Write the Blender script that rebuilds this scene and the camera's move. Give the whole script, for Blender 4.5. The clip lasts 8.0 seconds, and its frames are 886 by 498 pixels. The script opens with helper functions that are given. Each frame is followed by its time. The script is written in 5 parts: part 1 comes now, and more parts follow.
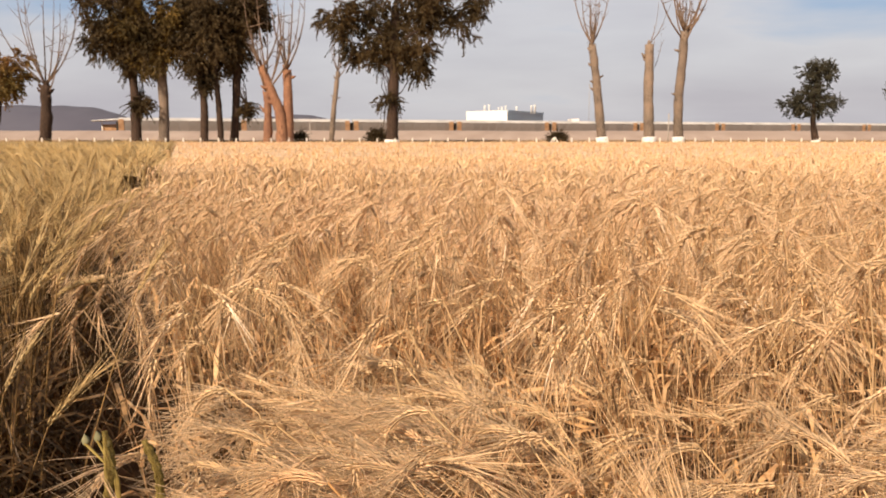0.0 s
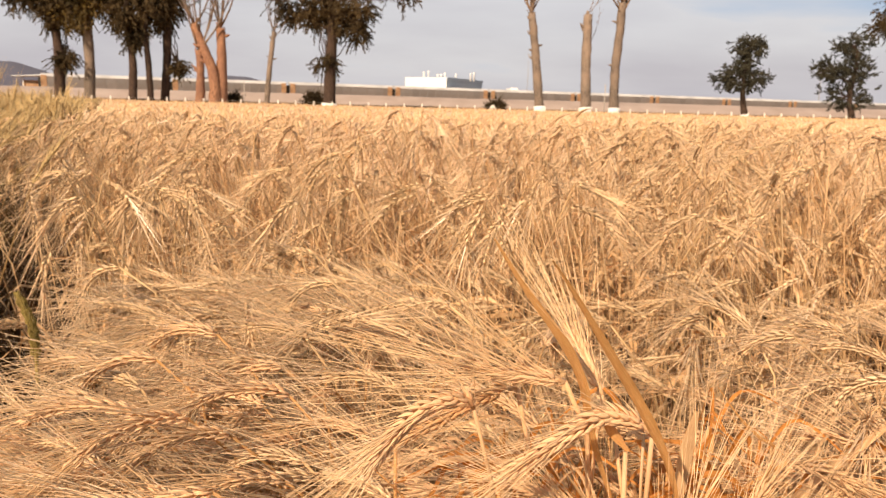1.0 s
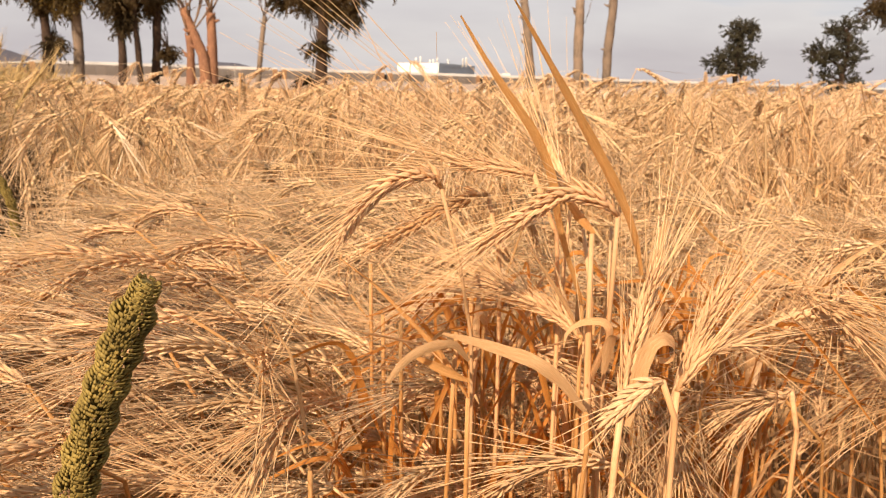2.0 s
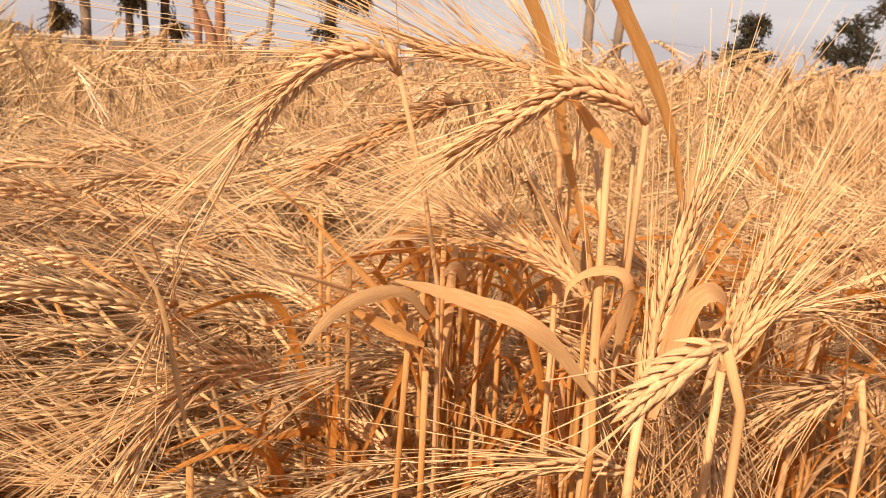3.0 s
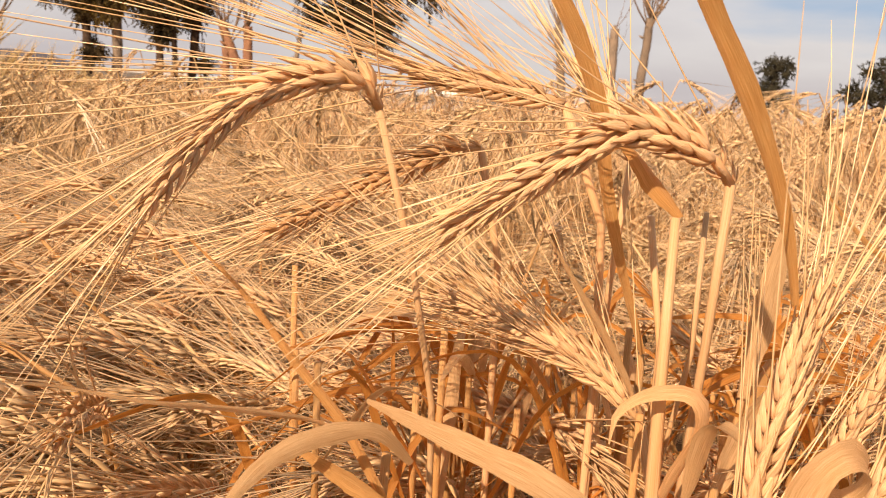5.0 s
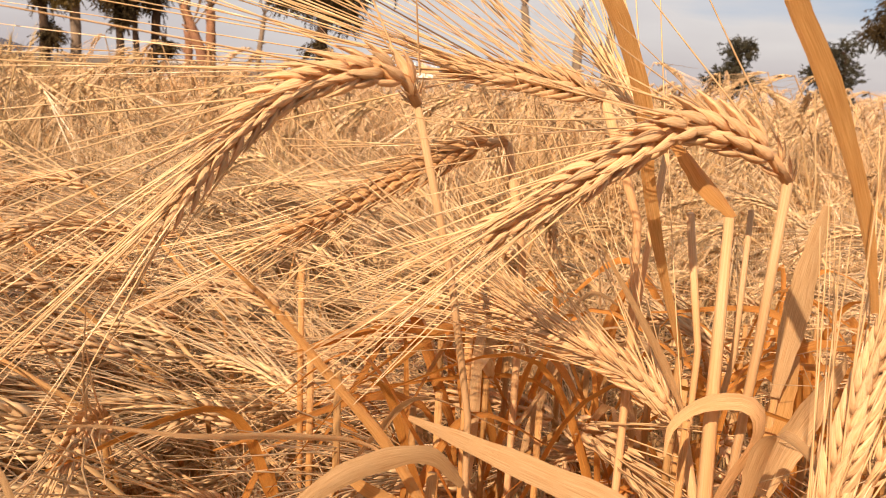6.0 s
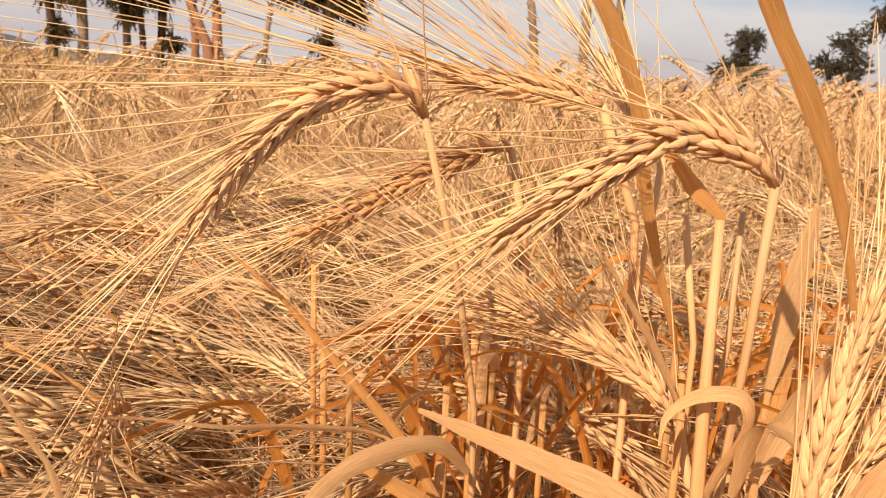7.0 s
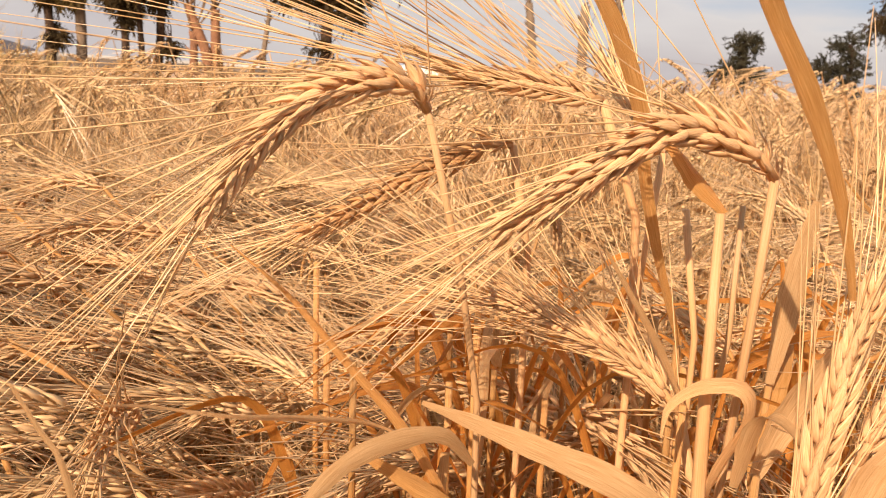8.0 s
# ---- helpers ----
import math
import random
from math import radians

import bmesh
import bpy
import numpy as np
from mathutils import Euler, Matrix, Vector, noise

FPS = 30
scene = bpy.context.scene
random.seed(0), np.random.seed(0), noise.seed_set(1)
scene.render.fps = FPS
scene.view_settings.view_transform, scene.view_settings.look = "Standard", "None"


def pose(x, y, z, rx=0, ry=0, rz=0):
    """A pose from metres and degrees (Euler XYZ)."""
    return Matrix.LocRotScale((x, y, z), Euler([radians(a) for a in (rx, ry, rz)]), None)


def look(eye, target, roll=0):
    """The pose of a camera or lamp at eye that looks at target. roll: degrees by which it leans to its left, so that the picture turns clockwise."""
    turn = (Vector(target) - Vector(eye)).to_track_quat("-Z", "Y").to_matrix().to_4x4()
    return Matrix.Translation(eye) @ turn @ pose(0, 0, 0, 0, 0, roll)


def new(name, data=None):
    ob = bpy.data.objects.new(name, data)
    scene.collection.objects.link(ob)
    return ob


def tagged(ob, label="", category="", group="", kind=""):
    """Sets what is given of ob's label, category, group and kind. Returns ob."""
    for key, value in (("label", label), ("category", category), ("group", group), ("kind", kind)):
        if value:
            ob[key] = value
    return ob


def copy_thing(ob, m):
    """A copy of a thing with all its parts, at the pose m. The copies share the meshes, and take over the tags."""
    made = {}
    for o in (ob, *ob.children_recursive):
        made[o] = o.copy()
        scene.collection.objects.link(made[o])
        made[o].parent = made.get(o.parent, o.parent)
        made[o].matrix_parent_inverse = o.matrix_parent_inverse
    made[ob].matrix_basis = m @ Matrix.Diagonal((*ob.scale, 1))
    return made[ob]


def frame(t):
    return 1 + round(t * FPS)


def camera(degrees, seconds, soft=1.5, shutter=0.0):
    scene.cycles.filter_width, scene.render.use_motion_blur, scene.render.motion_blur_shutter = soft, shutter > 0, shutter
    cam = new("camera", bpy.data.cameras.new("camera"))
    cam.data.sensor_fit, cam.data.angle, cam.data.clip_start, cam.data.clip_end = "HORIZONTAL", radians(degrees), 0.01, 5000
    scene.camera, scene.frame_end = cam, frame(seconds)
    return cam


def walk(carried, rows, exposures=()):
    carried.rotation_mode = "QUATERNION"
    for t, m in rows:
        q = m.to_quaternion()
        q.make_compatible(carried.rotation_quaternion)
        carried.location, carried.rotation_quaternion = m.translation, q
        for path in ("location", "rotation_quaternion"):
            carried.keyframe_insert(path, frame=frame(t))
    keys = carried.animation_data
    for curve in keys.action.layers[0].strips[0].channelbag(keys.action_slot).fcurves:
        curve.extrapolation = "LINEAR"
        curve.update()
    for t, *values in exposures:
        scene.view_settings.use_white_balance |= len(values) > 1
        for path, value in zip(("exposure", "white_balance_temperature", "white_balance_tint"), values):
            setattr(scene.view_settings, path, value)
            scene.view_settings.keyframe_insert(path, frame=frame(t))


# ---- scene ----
cam = camera(59.4, 8.0, 1.0)
cam.data.dof.use_dof, cam.data.dof.focus_distance, cam.data.dof.aperture_fstop = True, 0.22, 55.0
PATH = [
    (0, (0.116, 0.309, 1.048), (0.114, 2.289, 0.767), -0.0),
    (0.5, (0.128, 0.32, 0.983), (0.161, 2.297, 0.681), 0.8),
    (1, (0.15, 0.321, 0.937), (0.31, 2.281, 0.576), 1.5),
    (1.5, (0.162, 0.318, 0.883), (0.363, 2.27, 0.499), 1.2),
    (2, (0.162, 0.299, 0.846), (0.34, 2.252, 0.451), 1.3),
    (2.2, (0.168, 0.296, 0.834), (0.338, 2.252, 0.45), 1.5),
    (3.3, (0.191, 0.426, 0.797), (0.359, 2.371, 0.359), 3.7),
    (3.5, (0.194, 0.433, 0.795), (0.353, 2.379, 0.362), 3.8),
    (4, (0.198, 0.45, 0.801), (0.354, 2.391, 0.343), 3.6),
    (4.5, (0.198, 0.464, 0.803), (0.371, 2.427, 0.463), 3.9),
    (4.7, (0.201, 0.466, 0.803), (0.307, 2.435, 0.467), 4.1),
    (6, (0.183, 0.483, 0.805), (0.382, 2.437, 0.427), 3.6),
    (6.5, (0.184, 0.476, 0.806), (0.361, 2.433, 0.431), 3.6),
    (7, (0.182, 0.473, 0.809), (0.363, 2.425, 0.414), 3.2),
    (7.5, (0.181, 0.471, 0.81), (0.366, 2.421, 0.404), 3.3),
    (8, (0.181, 0.471, 0.807), (0.364, 2.425, 0.422), 3.0),
]
walk(cam, [(t, look(eye, target, roll)) for t, eye, target, roll in PATH], [(0.0, 0.40, 6500, 10), (1.5, 0.55, 6720, 10), (3.3, 0.54, 7150, 15), (4.5, 0.53, 7020, 12), (8.0, 0.53, 7020, 12)])
# ---------------------------------------------------------------- world, sun
SUN = Vector((-0.46, -0.71, 0.57)).normalized()
world = bpy.data.worlds.new("hazy_sky")
scene.world = world
world.use_nodes = True
wn, wl = world.node_tree.nodes, world.node_tree.links
sky = wn.new("ShaderNodeTexSky")
sky.sky_type, sky.sun_disc = "NISHITA", False
sky.sun_elevation, sky.sun_rotation = math.asin(SUN.z), math.atan2(SUN.x, SUN.y) % (2 * math.pi)
sky.air_density, sky.dust_density = 1.2, 2.5
wtc = wn.new("ShaderNodeTexCoord")
wmap = wn.new("ShaderNodeMapping")
wmap.inputs["Scale"].default_value = (1.0, 1.0, 5.0)
cloud = wn.new("ShaderNodeTexNoise")
cloud.inputs["Scale"].default_value, cloud.inputs["Detail"].default_value = 2.2, 6.0
ramp = wn.new("ShaderNodeValToRGB")
ramp.color_ramp.elements[0].position, ramp.color_ramp.elements[1].position = 0.42, 0.60
ramp.color_ramp.elements[0].color = (3.6, 4.9, 6.9, 1)
ramp.color_ramp.elements[1].color = (6.9, 6.7, 7.0, 1)
low = ramp.color_ramp.elements.new(0.84)
low.color = (5.5, 5.2, 5.7, 1)
zenith = ramp.color_ramp.elements.new(0.0)
zenith.color = (5.5, 5.2, 5.0, 1)
wmix = wn.new("ShaderNodeMixRGB")
wmix.inputs[0].default_value = 0.86
wl.new(wtc.outputs["Generated"], wmap.inputs["Vector"])
wl.new(wmap.outputs[0], cloud.inputs["Vector"])
sep = wn.new("ShaderNodeSeparateXYZ")
rise = wn.new("ShaderNodeMapRange")
rise.inputs["From Min"].default_value, rise.inputs["From Max"].default_value = 0.0, 0.30
rise.inputs["To Min"].default_value, rise.inputs["To Max"].default_value = 0.30, -0.22
rise.clamp = False
both = wn.new("ShaderNodeMath")
wl.new(wtc.outputs["Generated"], sep.inputs[0])
wl.new(sep.outputs["Z"], rise.inputs["Value"])
wl.new(cloud.outputs[0], both.inputs[0])
wl.new(rise.outputs[0], both.inputs[1])
wl.new(both.outputs[0], ramp.inputs[0])
wl.new(sky.outputs[0], wmix.inputs[1])
wl.new(ramp.outputs[0], wmix.inputs[2])
wl.new(wmix.outputs[0], wn["Background"].inputs[0])
wn["Background"].inputs[1].default_value = 0.074

sun = new("sun", bpy.data.lights.new("sun", "SUN"))
sun.data.energy, sun.data.angle, sun.data.color = 5.0, radians(0.6), (1.0, 0.78, 0.57)
sun.matrix_world = look(SUN * 50, (0, 0, 0))


# ---------------------------------------------------------------- materials
def shader(name, c1, c2, scale=20.0, rough=0.6, sheer=0.0, island=0.0, obj=0.0, bump=0.0, bscale=60.0, stretch=(1, 1, 1), grain=False, big=None, spec=0.3):
    """A procedural material: two colours by noise, a wider stain, a bump; sheer: light let through; grain: veins along the piece."""
    m = bpy.data.materials.new(name)
    m.use_nodes = True
    n, l = m.node_tree.nodes, m.node_tree.links
    b, out = n["Principled BSDF"], n["Material Output"]
    tc = n.new("ShaderNodeTexCoord")
    if grain:
        at = n.new("ShaderNodeAttribute")
        at.attribute_name = "grain"
        vec = at.outputs["Vector"]
    else:
        vec = tc.outputs["Object"]
    mp = n.new("ShaderNodeMapping")
    mp.inputs["Scale"].default_value = stretch
    l.new(vec, mp.inputs["Vector"])
    t1 = n.new("ShaderNodeTexNoise")
    t1.inputs["Scale"].default_value, t1.inputs["Detail"].default_value = scale, 5.0
    l.new(mp.outputs[0], t1.inputs["Vector"])
    cr = n.new("ShaderNodeValToRGB")
    cr.color_ramp.elements[0].position, cr.color_ramp.elements[1].position = 0.32, 0.68
    cr.color_ramp.elements[0].color, cr.color_ramp.elements[1].color = (*c1, 1), (*c2, 1)
    l.new(t1.outputs[0], cr.inputs[0])
    col = cr.outputs[0]
    if big:
        t2 = n.new("ShaderNodeTexNoise")
        t2.inputs["Scale"].default_value, t2.inputs["Detail"].default_value = big[0], 3.0
        l.new(tc.outputs["Object"], t2.inputs["Vector"])
        r2 = n.new("ShaderNodeValToRGB")
        r2.color_ramp.elements[0].position, r2.color_ramp.elements[1].position = 0.42, 0.68
        l.new(t2.outputs[0], r2.inputs[0])
        mx = n.new("ShaderNodeMixRGB")
        mx.inputs[2].default_value = (*big[1], 1)
        l.new(r2.outputs[0], mx.inputs[0])
        l.new(col, mx.inputs[1])
        col = mx.outputs[0]
    for amount, kind in ((island, "ShaderNodeNewGeometry"), (obj, "ShaderNodeObjectInfo")):
        if amount:
            g = n.new(kind)
            mr = n.new("ShaderNodeMapRange")
            mr.inputs["To Min"].default_value, mr.inputs["To Max"].default_value = 1 - amount, 1 + amount
            l.new(g.outputs["Random Per Island" if kind.endswith("Geometry") else "Random"], mr.inputs["Value"])
            hs = n.new("ShaderNodeHueSaturation")
            l.new(mr.outputs[0], hs.inputs["Value"])
            l.new(col, hs.inputs["Color"])
            col = hs.outputs[0]
    l.new(col, b.inputs["Base Color"])
    b.inputs["Roughness"].default_value = rough
    b.inputs["Specular IOR Level"].default_value = spec
    if bump:
        t3 = n.new("ShaderNodeTexNoise")
        t3.inputs["Scale"].default_value, t3.inputs["Detail"].default_value = bscale, 4.0
        l.new(mp.outputs[0], t3.inputs["Vector"])
        bp = n.new("ShaderNodeBump")
        bp.inputs["Strength"].default_value, bp.inputs["Distance"].default_value = bump, 0.3 / bscale if not grain else 0.0008
        l.new(t3.outputs[0], bp.inputs["Height"])
        l.new(bp.outputs[0], b.inputs["Normal"])
    if sheer:
        tr, ms = n.new("ShaderNodeBsdfTranslucent"), n.new("ShaderNodeMixShader")
        deep = n.new("ShaderNodeGamma")
        deep.inputs["Gamma"].default_value = 1.25
        l.new(col, deep.inputs["Color"])
        l.new(deep.outputs[0], tr.inputs["Color"])
        ms.inputs[0].default_value = sheer
        l.new(b.outputs[0], ms.inputs[1])
        l.new(tr.outputs[0], ms.inputs[2])
        l.new(ms.outputs[0], out.inputs["Surface"])
    return m


STRAW = dict(
    stem=shader("straw_stem", (0.68, 0.40, 0.19), (0.86, 0.57, 0.33), 4, 0.42, 0.22, 0.0, 0.16, 0.35, 7, (5, 0.25, 1), True, big=(9, (0.70, 0.41, 0.18)), spec=0.45),
    kernel=shader("barley_kernel", (0.71, 0.415, 0.20), (0.93, 0.655, 0.40), 5, 0.45, 0.18, 0.10, 0.14, 0.6, 6, (1.8, 0.5, 1), True),
    awn=shader("barley_awn", (0.70, 0.44, 0.21), (0.93, 0.67, 0.40), 8, 0.28, 0.16, 0.18, 0.12, spec=0.65),
    # Browner copy of the kernel for one ear, its shade put into the colour.
    brown=shader("shaded_kernel", (0.56, 0.28, 0.11), (0.78, 0.48, 0.24), 5, 0.5, 0.20, 0.10, 0.14, 0.6, 6, (1.8, 0.5, 1), True),
    # Dry straw and lower leaves, deepened: warm shade and leaf glow put into the colours.
    straw=shader("shaded_straw", (0.54, 0.28, 0.10), (0.80, 0.50, 0.23), 4, 0.45, 0.32, 0.0, 0.2, 0.5, 9, (9, 0.35, 1), True, big=(7, (0.60, 0.30, 0.09)), spec=0.4),
    rust=shader("shaded_rust_leaf", (0.54, 0.20, 0.045), (0.82, 0.41, 0.11), 3, 0.5, 0.55, 0.0, 0.2, 0.4, 16, (16, 0.9, 1), True),
    leaf=shader("dry_leaf", (0.62, 0.35, 0.15), (0.90, 0.63, 0.36), 3, 0.5, 0.45, 0.10, 0.16, 0.45, 16, (16, 0.9, 1), True),
    amber=shader("amber_leaf", (0.60, 0.29, 0.085), (0.86, 0.52, 0.22), 3, 0.45, 0.50, 0.0, 0.08, 0.6, 16, (16, 0.9, 1), True),
)
MASS = [
    shader("crop_stem", (0.40, 0.21, 0.09), (0.68, 0.44, 0.23), 9, 0.5, 0.12, 0.34, big=(1.1, (0.55, 0.37, 0.19))),
    shader("crop_kernel", (0.66, 0.43, 0.24), (0.90, 0.67, 0.44), 12, 0.5, 0.10, 0.24, big=(0.9, (0.70, 0.49, 0.27))),
    shader("crop_awn", (0.62, 0.41, 0.22), (0.88, 0.65, 0.43), 14, 0.34, 0.16, 0.38, spec=0.6, big=(0.9, (0.68, 0.48, 0.28))),
    shader("crop_leaf", (0.56, 0.30, 0.11), (0.86, 0.60, 0.34), 10, 0.5, 0.28, 0.34),
]
GREEN = [
    # Stems and leaves carry the stand's inner shade in their colour; ears stay lighter.
    shader("shaded_green_stem", (0.15, 0.09, 0.035), (0.32, 0.20, 0.08), 8, 0.5, 0.12, 0.22),
    shader("green_kernel", (0.40, 0.28, 0.12), (0.58, 0.41, 0.19), 10, 0.55, 0.10, 0.22),
    shader("green_awn", (0.48, 0.34, 0.15), (0.68, 0.50, 0.25), 12, 0.45, 0.2, 0.25),
    shader("shaded_green_leaf", (0.06, 0.036, 0.015), (0.17, 0.095, 0.036), 6, 0.55, 0.25, 0.3),
]
SOIL = shader("field_soil", (0.07, 0.037, 0.018), (0.16, 0.09, 0.045), 5, 0.95, bump=0.8, bscale=18, big=(0.35, (0.17, 0.105, 0.06)))
CANOPY = shader("crop_canopy", (0.52, 0.355, 0.215), (0.74, 0.54, 0.36), 7, 0.9, bump=1.0, bscale=30, big=(0.25, (0.60, 0.43, 0.26)), stretch=(1, 0.35, 1))
# Straw darkened to the crop's average, shade between the stalks put into the colour.
UNDER = shader("shaded_understory", (0.21, 0.13, 0.062), (0.37, 0.235, 0.115), 9, 0.9, bump=1.0, bscale=40, big=(0.6, (0.34, 0.21, 0.09)))
GREEN_CANOPY = shader("green_canopy", (0.27, 0.19, 0.08), (0.43, 0.31, 0.14), 7, 0.9, bump=1.0, bscale=30, stretch=(1, 0.35, 1))
BARK = shader("grey_bark", (0.075, 0.058, 0.046), (0.25, 0.195, 0.15), 3, 0.85, obj=0.15, bump=1.0, bscale=9, stretch=(5, 5, 0.6), big=(0.5, (0.27, 0.20, 0.15)))
RED_BARK = shader("red_bark", (0.13, 0.06, 0.036), (0.42, 0.22, 0.125), 3, 0.85, obj=0.1, bump=1.0, bscale=9, stretch=(5, 5, 0.6), big=(0.6, (0.22, 0.11, 0.07)))
DARK_BARK = shader("dark_bark", (0.028, 0.018, 0.013), (0.088, 0.054, 0.037), 3, 0.9, obj=0.15, bump=1.0, bscale=9, stretch=(5, 5, 0.6))
TWIG = shader("bare_twig", (0.12, 0.08, 0.055), (0.24, 0.165, 0.115), 3, 0.8, island=0.15)
FOLIAGE = shader("dull_foliage", (0.027, 0.019, 0.007), (0.076, 0.050, 0.018), 0.6, 0.7, 0.15, 0.4, big=(0.22, (0.09, 0.056, 0.020)))
GOLD_FOLIAGE = shader("golden_foliage", (0.14, 0.10, 0.03), (0.30, 0.20, 0.06), 0.8, 0.7, 0.2, 0.35, big=(0.25, (0.22, 0.10, 0.03)))
AMBER_FOLIAGE = shader("brown_tinged_foliage", (0.030, 0.023, 0.008), (0.085, 0.058, 0.018), 0.6, 0.7, 0.2, 0.4, big=(0.24, (0.22, 0.135, 0.028)))
GREY_FOLIAGE = shader("grey_green_foliage", (0.028, 0.028, 0.018), (0.085, 0.076, 0.048), 1.2, 0.7, 0.2, 0.35)
LIME = shader("lime_wash", (0.72, 0.70, 0.66), (0.82, 0.80, 0.76), 3, 0.9, bump=0.4, bscale=8)
BERM = shader("pale_dirt", (0.27, 0.205, 0.17), (0.37, 0.295, 0.25), 0.25, 0.95, bump=0.6, bscale=1.5, big=(0.04, (0.34, 0.265, 0.22)))
DRY = shader("dry_verge", (0.20, 0.12, 0.06), (0.34, 0.22, 0.11), 1.5, 0.95, bump=0.5, bscale=4)
CONCRETE = shader("pale_concrete", (0.66, 0.60, 0.52), (0.80, 0.76, 0.68), 4, 0.9)
WIRE = shader("fence_wire", (0.30, 0.27, 0.24), (0.40, 0.36, 0.32), 4, 0.5)
# Grey-brown sides, darkened so that their shade is part of the colour.
CAR_SIDE = shader("shaded_railcar_side", (0.15, 0.135, 0.125), (0.22, 0.20, 0.185), 0.4, 0.7, obj=0.12, big=(0.15, (0.20, 0.15, 0.12)))
CAR_ROOF = shader("railcar_roof", (0.34, 0.33, 0.32), (0.66, 0.63, 0.60), 0.12, 0.6)
CAR_END = shader("railcar_end", (0.26, 0.14, 0.07), (0.44, 0.27, 0.15), 0.8, 0.7)
CAR_DARK = shader("railcar_underframe", (0.03, 0.025, 0.02), (0.06, 0.05, 0.04), 1.0, 0.8)
FACTORY = shader("white_cladding", (0.76, 0.74, 0.70), (0.84, 0.82, 0.78), 0.05, 0.6)
# Cladding of the factory's side away from the sun, shade put into the colour.
FACTORY_SHADE = shader("shaded_cladding", (0.36, 0.42, 0.48), (0.44, 0.49, 0.54), 0.05, 0.6)
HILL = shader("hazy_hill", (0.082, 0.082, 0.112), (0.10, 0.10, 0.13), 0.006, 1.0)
WEED = shader("green_weed", (0.16, 0.115, 0.028), (0.33, 0.245, 0.07), 60, 0.7, 0.2, 0.35, big=(25, (0.40, 0.30, 0.09)))
BUD = shader("pale_bud", (0.17, 0.17, 0.09), (0.30, 0.28, 0.16), 60, 0.7, 0.1)


# ---------------------------------------------------------------- geometry helpers
class Geo:
    """Collects vertices, faces and a grain coordinate (across, along) for one mesh."""

    def __init__(self):
        self.v, self.f, self.g, self.m, self.slot = [], [], [], [], 0

    def face(self, *ids):
        self.f.append(ids)
        self.m.append(self.slot)

    def tube(self, pts, radii, sides=6, cap=True):
        pts = [Vector(p) for p in pts]
        base, along, u = len(self.v), 0.0, None
        for i, p in enumerate(pts):
            t = (pts[min(i + 1, len(pts) - 1)] - pts[max(i - 1, 0)]).normalized()
            if u is None:
                u = t.cross(Vector((0.31, 0.92, 0.17))).normalized()
            u = (u - t * u.dot(t)).normalized()
            w = t.cross(u)
            if i:
                along += (p - pts[i - 1]).length
            for k in range(sides):
                a = 2 * math.pi * k / sides
                self.v.append(p + (u * math.cos(a) + w * math.sin(a)) * radii[i])
                self.g.append((abs(2 * k / sides - 1), along * 40))
        for i in range(len(pts) - 1):
            for k in range(sides):
                k2 = (k + 1) % sides
                a = base + i * sides
                self.face(a + k, a + k2, a + sides + k2, a + sides + k)
        if cap and sides > 2:
            self.face(*[base + k for k in reversed(range(sides))])
            self.face(*[base + (len(pts) - 1) * sides + k for k in range(sides)])

    def ribbon(self, pts, widths, side, fold=0.25, turn=0.0):
        """A folded leaf blade of two strips; side: the way across it at its start; turn: degrees of twist to its tip."""
        pts, side = [Vector(p) for p in pts], Vector(side)
        base, along = len(self.v), 0.0
        for i, p in enumerate(pts):
            t = (pts[min(i + 1, len(pts) - 1)] - pts[max(i - 1, 0)]).normalized()
            side = (side - t * side.dot(t)).normalized()
            s = Matrix.Rotation(radians(turn) * i / (len(pts) - 1), 3, t) @ side
            up = t.cross(s)
            if i:
                along += (p - pts[i - 1]).length
            w = widths[i] / 2
            rows = ((-1.0, fold), (-0.5, fold * 0.4), (0.0, 0.0), (0.5, fold * 0.4), (1.0, fold))
            for x, h in rows:
                self.v.append(p + s * (w * x) + up * (w * h))
                self.g.append((x * 0.5 + 0.5, along * 40))
        for i in range(len(pts) - 1):
            for k in range(4):
                a = base + i * 5 + k
                self.face(a, a + 1, a + 6, a + 5)

    def kernel(self, m, length, wide, thick, rings=4, sides=6):
        """A husked grain along m's z axis, pointed at its tip, flatter on its inner face."""
        base = len(self.v)
        prof = [(0.0, 0.26), (0.12, 0.72), (0.30, 1.0), (0.54, 0.82), (0.78, 0.40), (1.0, 0.04)]
        if rings == 2:
            for k in range(3):
                t = 2 * math.pi * k / 3
                self.v.append(m @ Vector((math.cos(t) * wide / 2, math.sin(t) * thick / 2, 0.4 * length)))
            self.v += [m @ Vector((0, 0, 0)), m @ Vector((0, 0, length))]
            self.g += [(0, 0)] * 5
            for k in range(3):
                self.face(base + k, base + (k + 1) % 3, base + 4)
                self.face(base + (k + 1) % 3, base + k, base + 3)
            return
        if rings < 5:
            prof = [(0.0, 0.4), (0.35, 1.0), (0.72, 0.7), (1.0, 0.08)]
        for z, r in prof:
            for k in range(sides):
                a = 2 * math.pi * k / sides
                rib = 1 + (0.09 * math.cos(4 * a) if sides > 8 else 0)
                y = math.sin(a) * thick / 2 * r * rib * (0.6 if math.sin(a) < 0 else 1.0)
                self.v.append(m @ Vector((math.cos(a) * wide / 2 * r * rib, y + thick * 0.25 * math.sin(math.pi * z), z * length)))
                self.g.append((abs(2 * k / sides - 1), z))
        for i in range(len(prof) - 1):
            for k in range(sides):
                k2, a = (k + 1) % sides, base + i * sides
                self.face(a + k, a + k2, a + sides + k2, a + sides + k)
        e = base + (len(prof) - 1) * sides
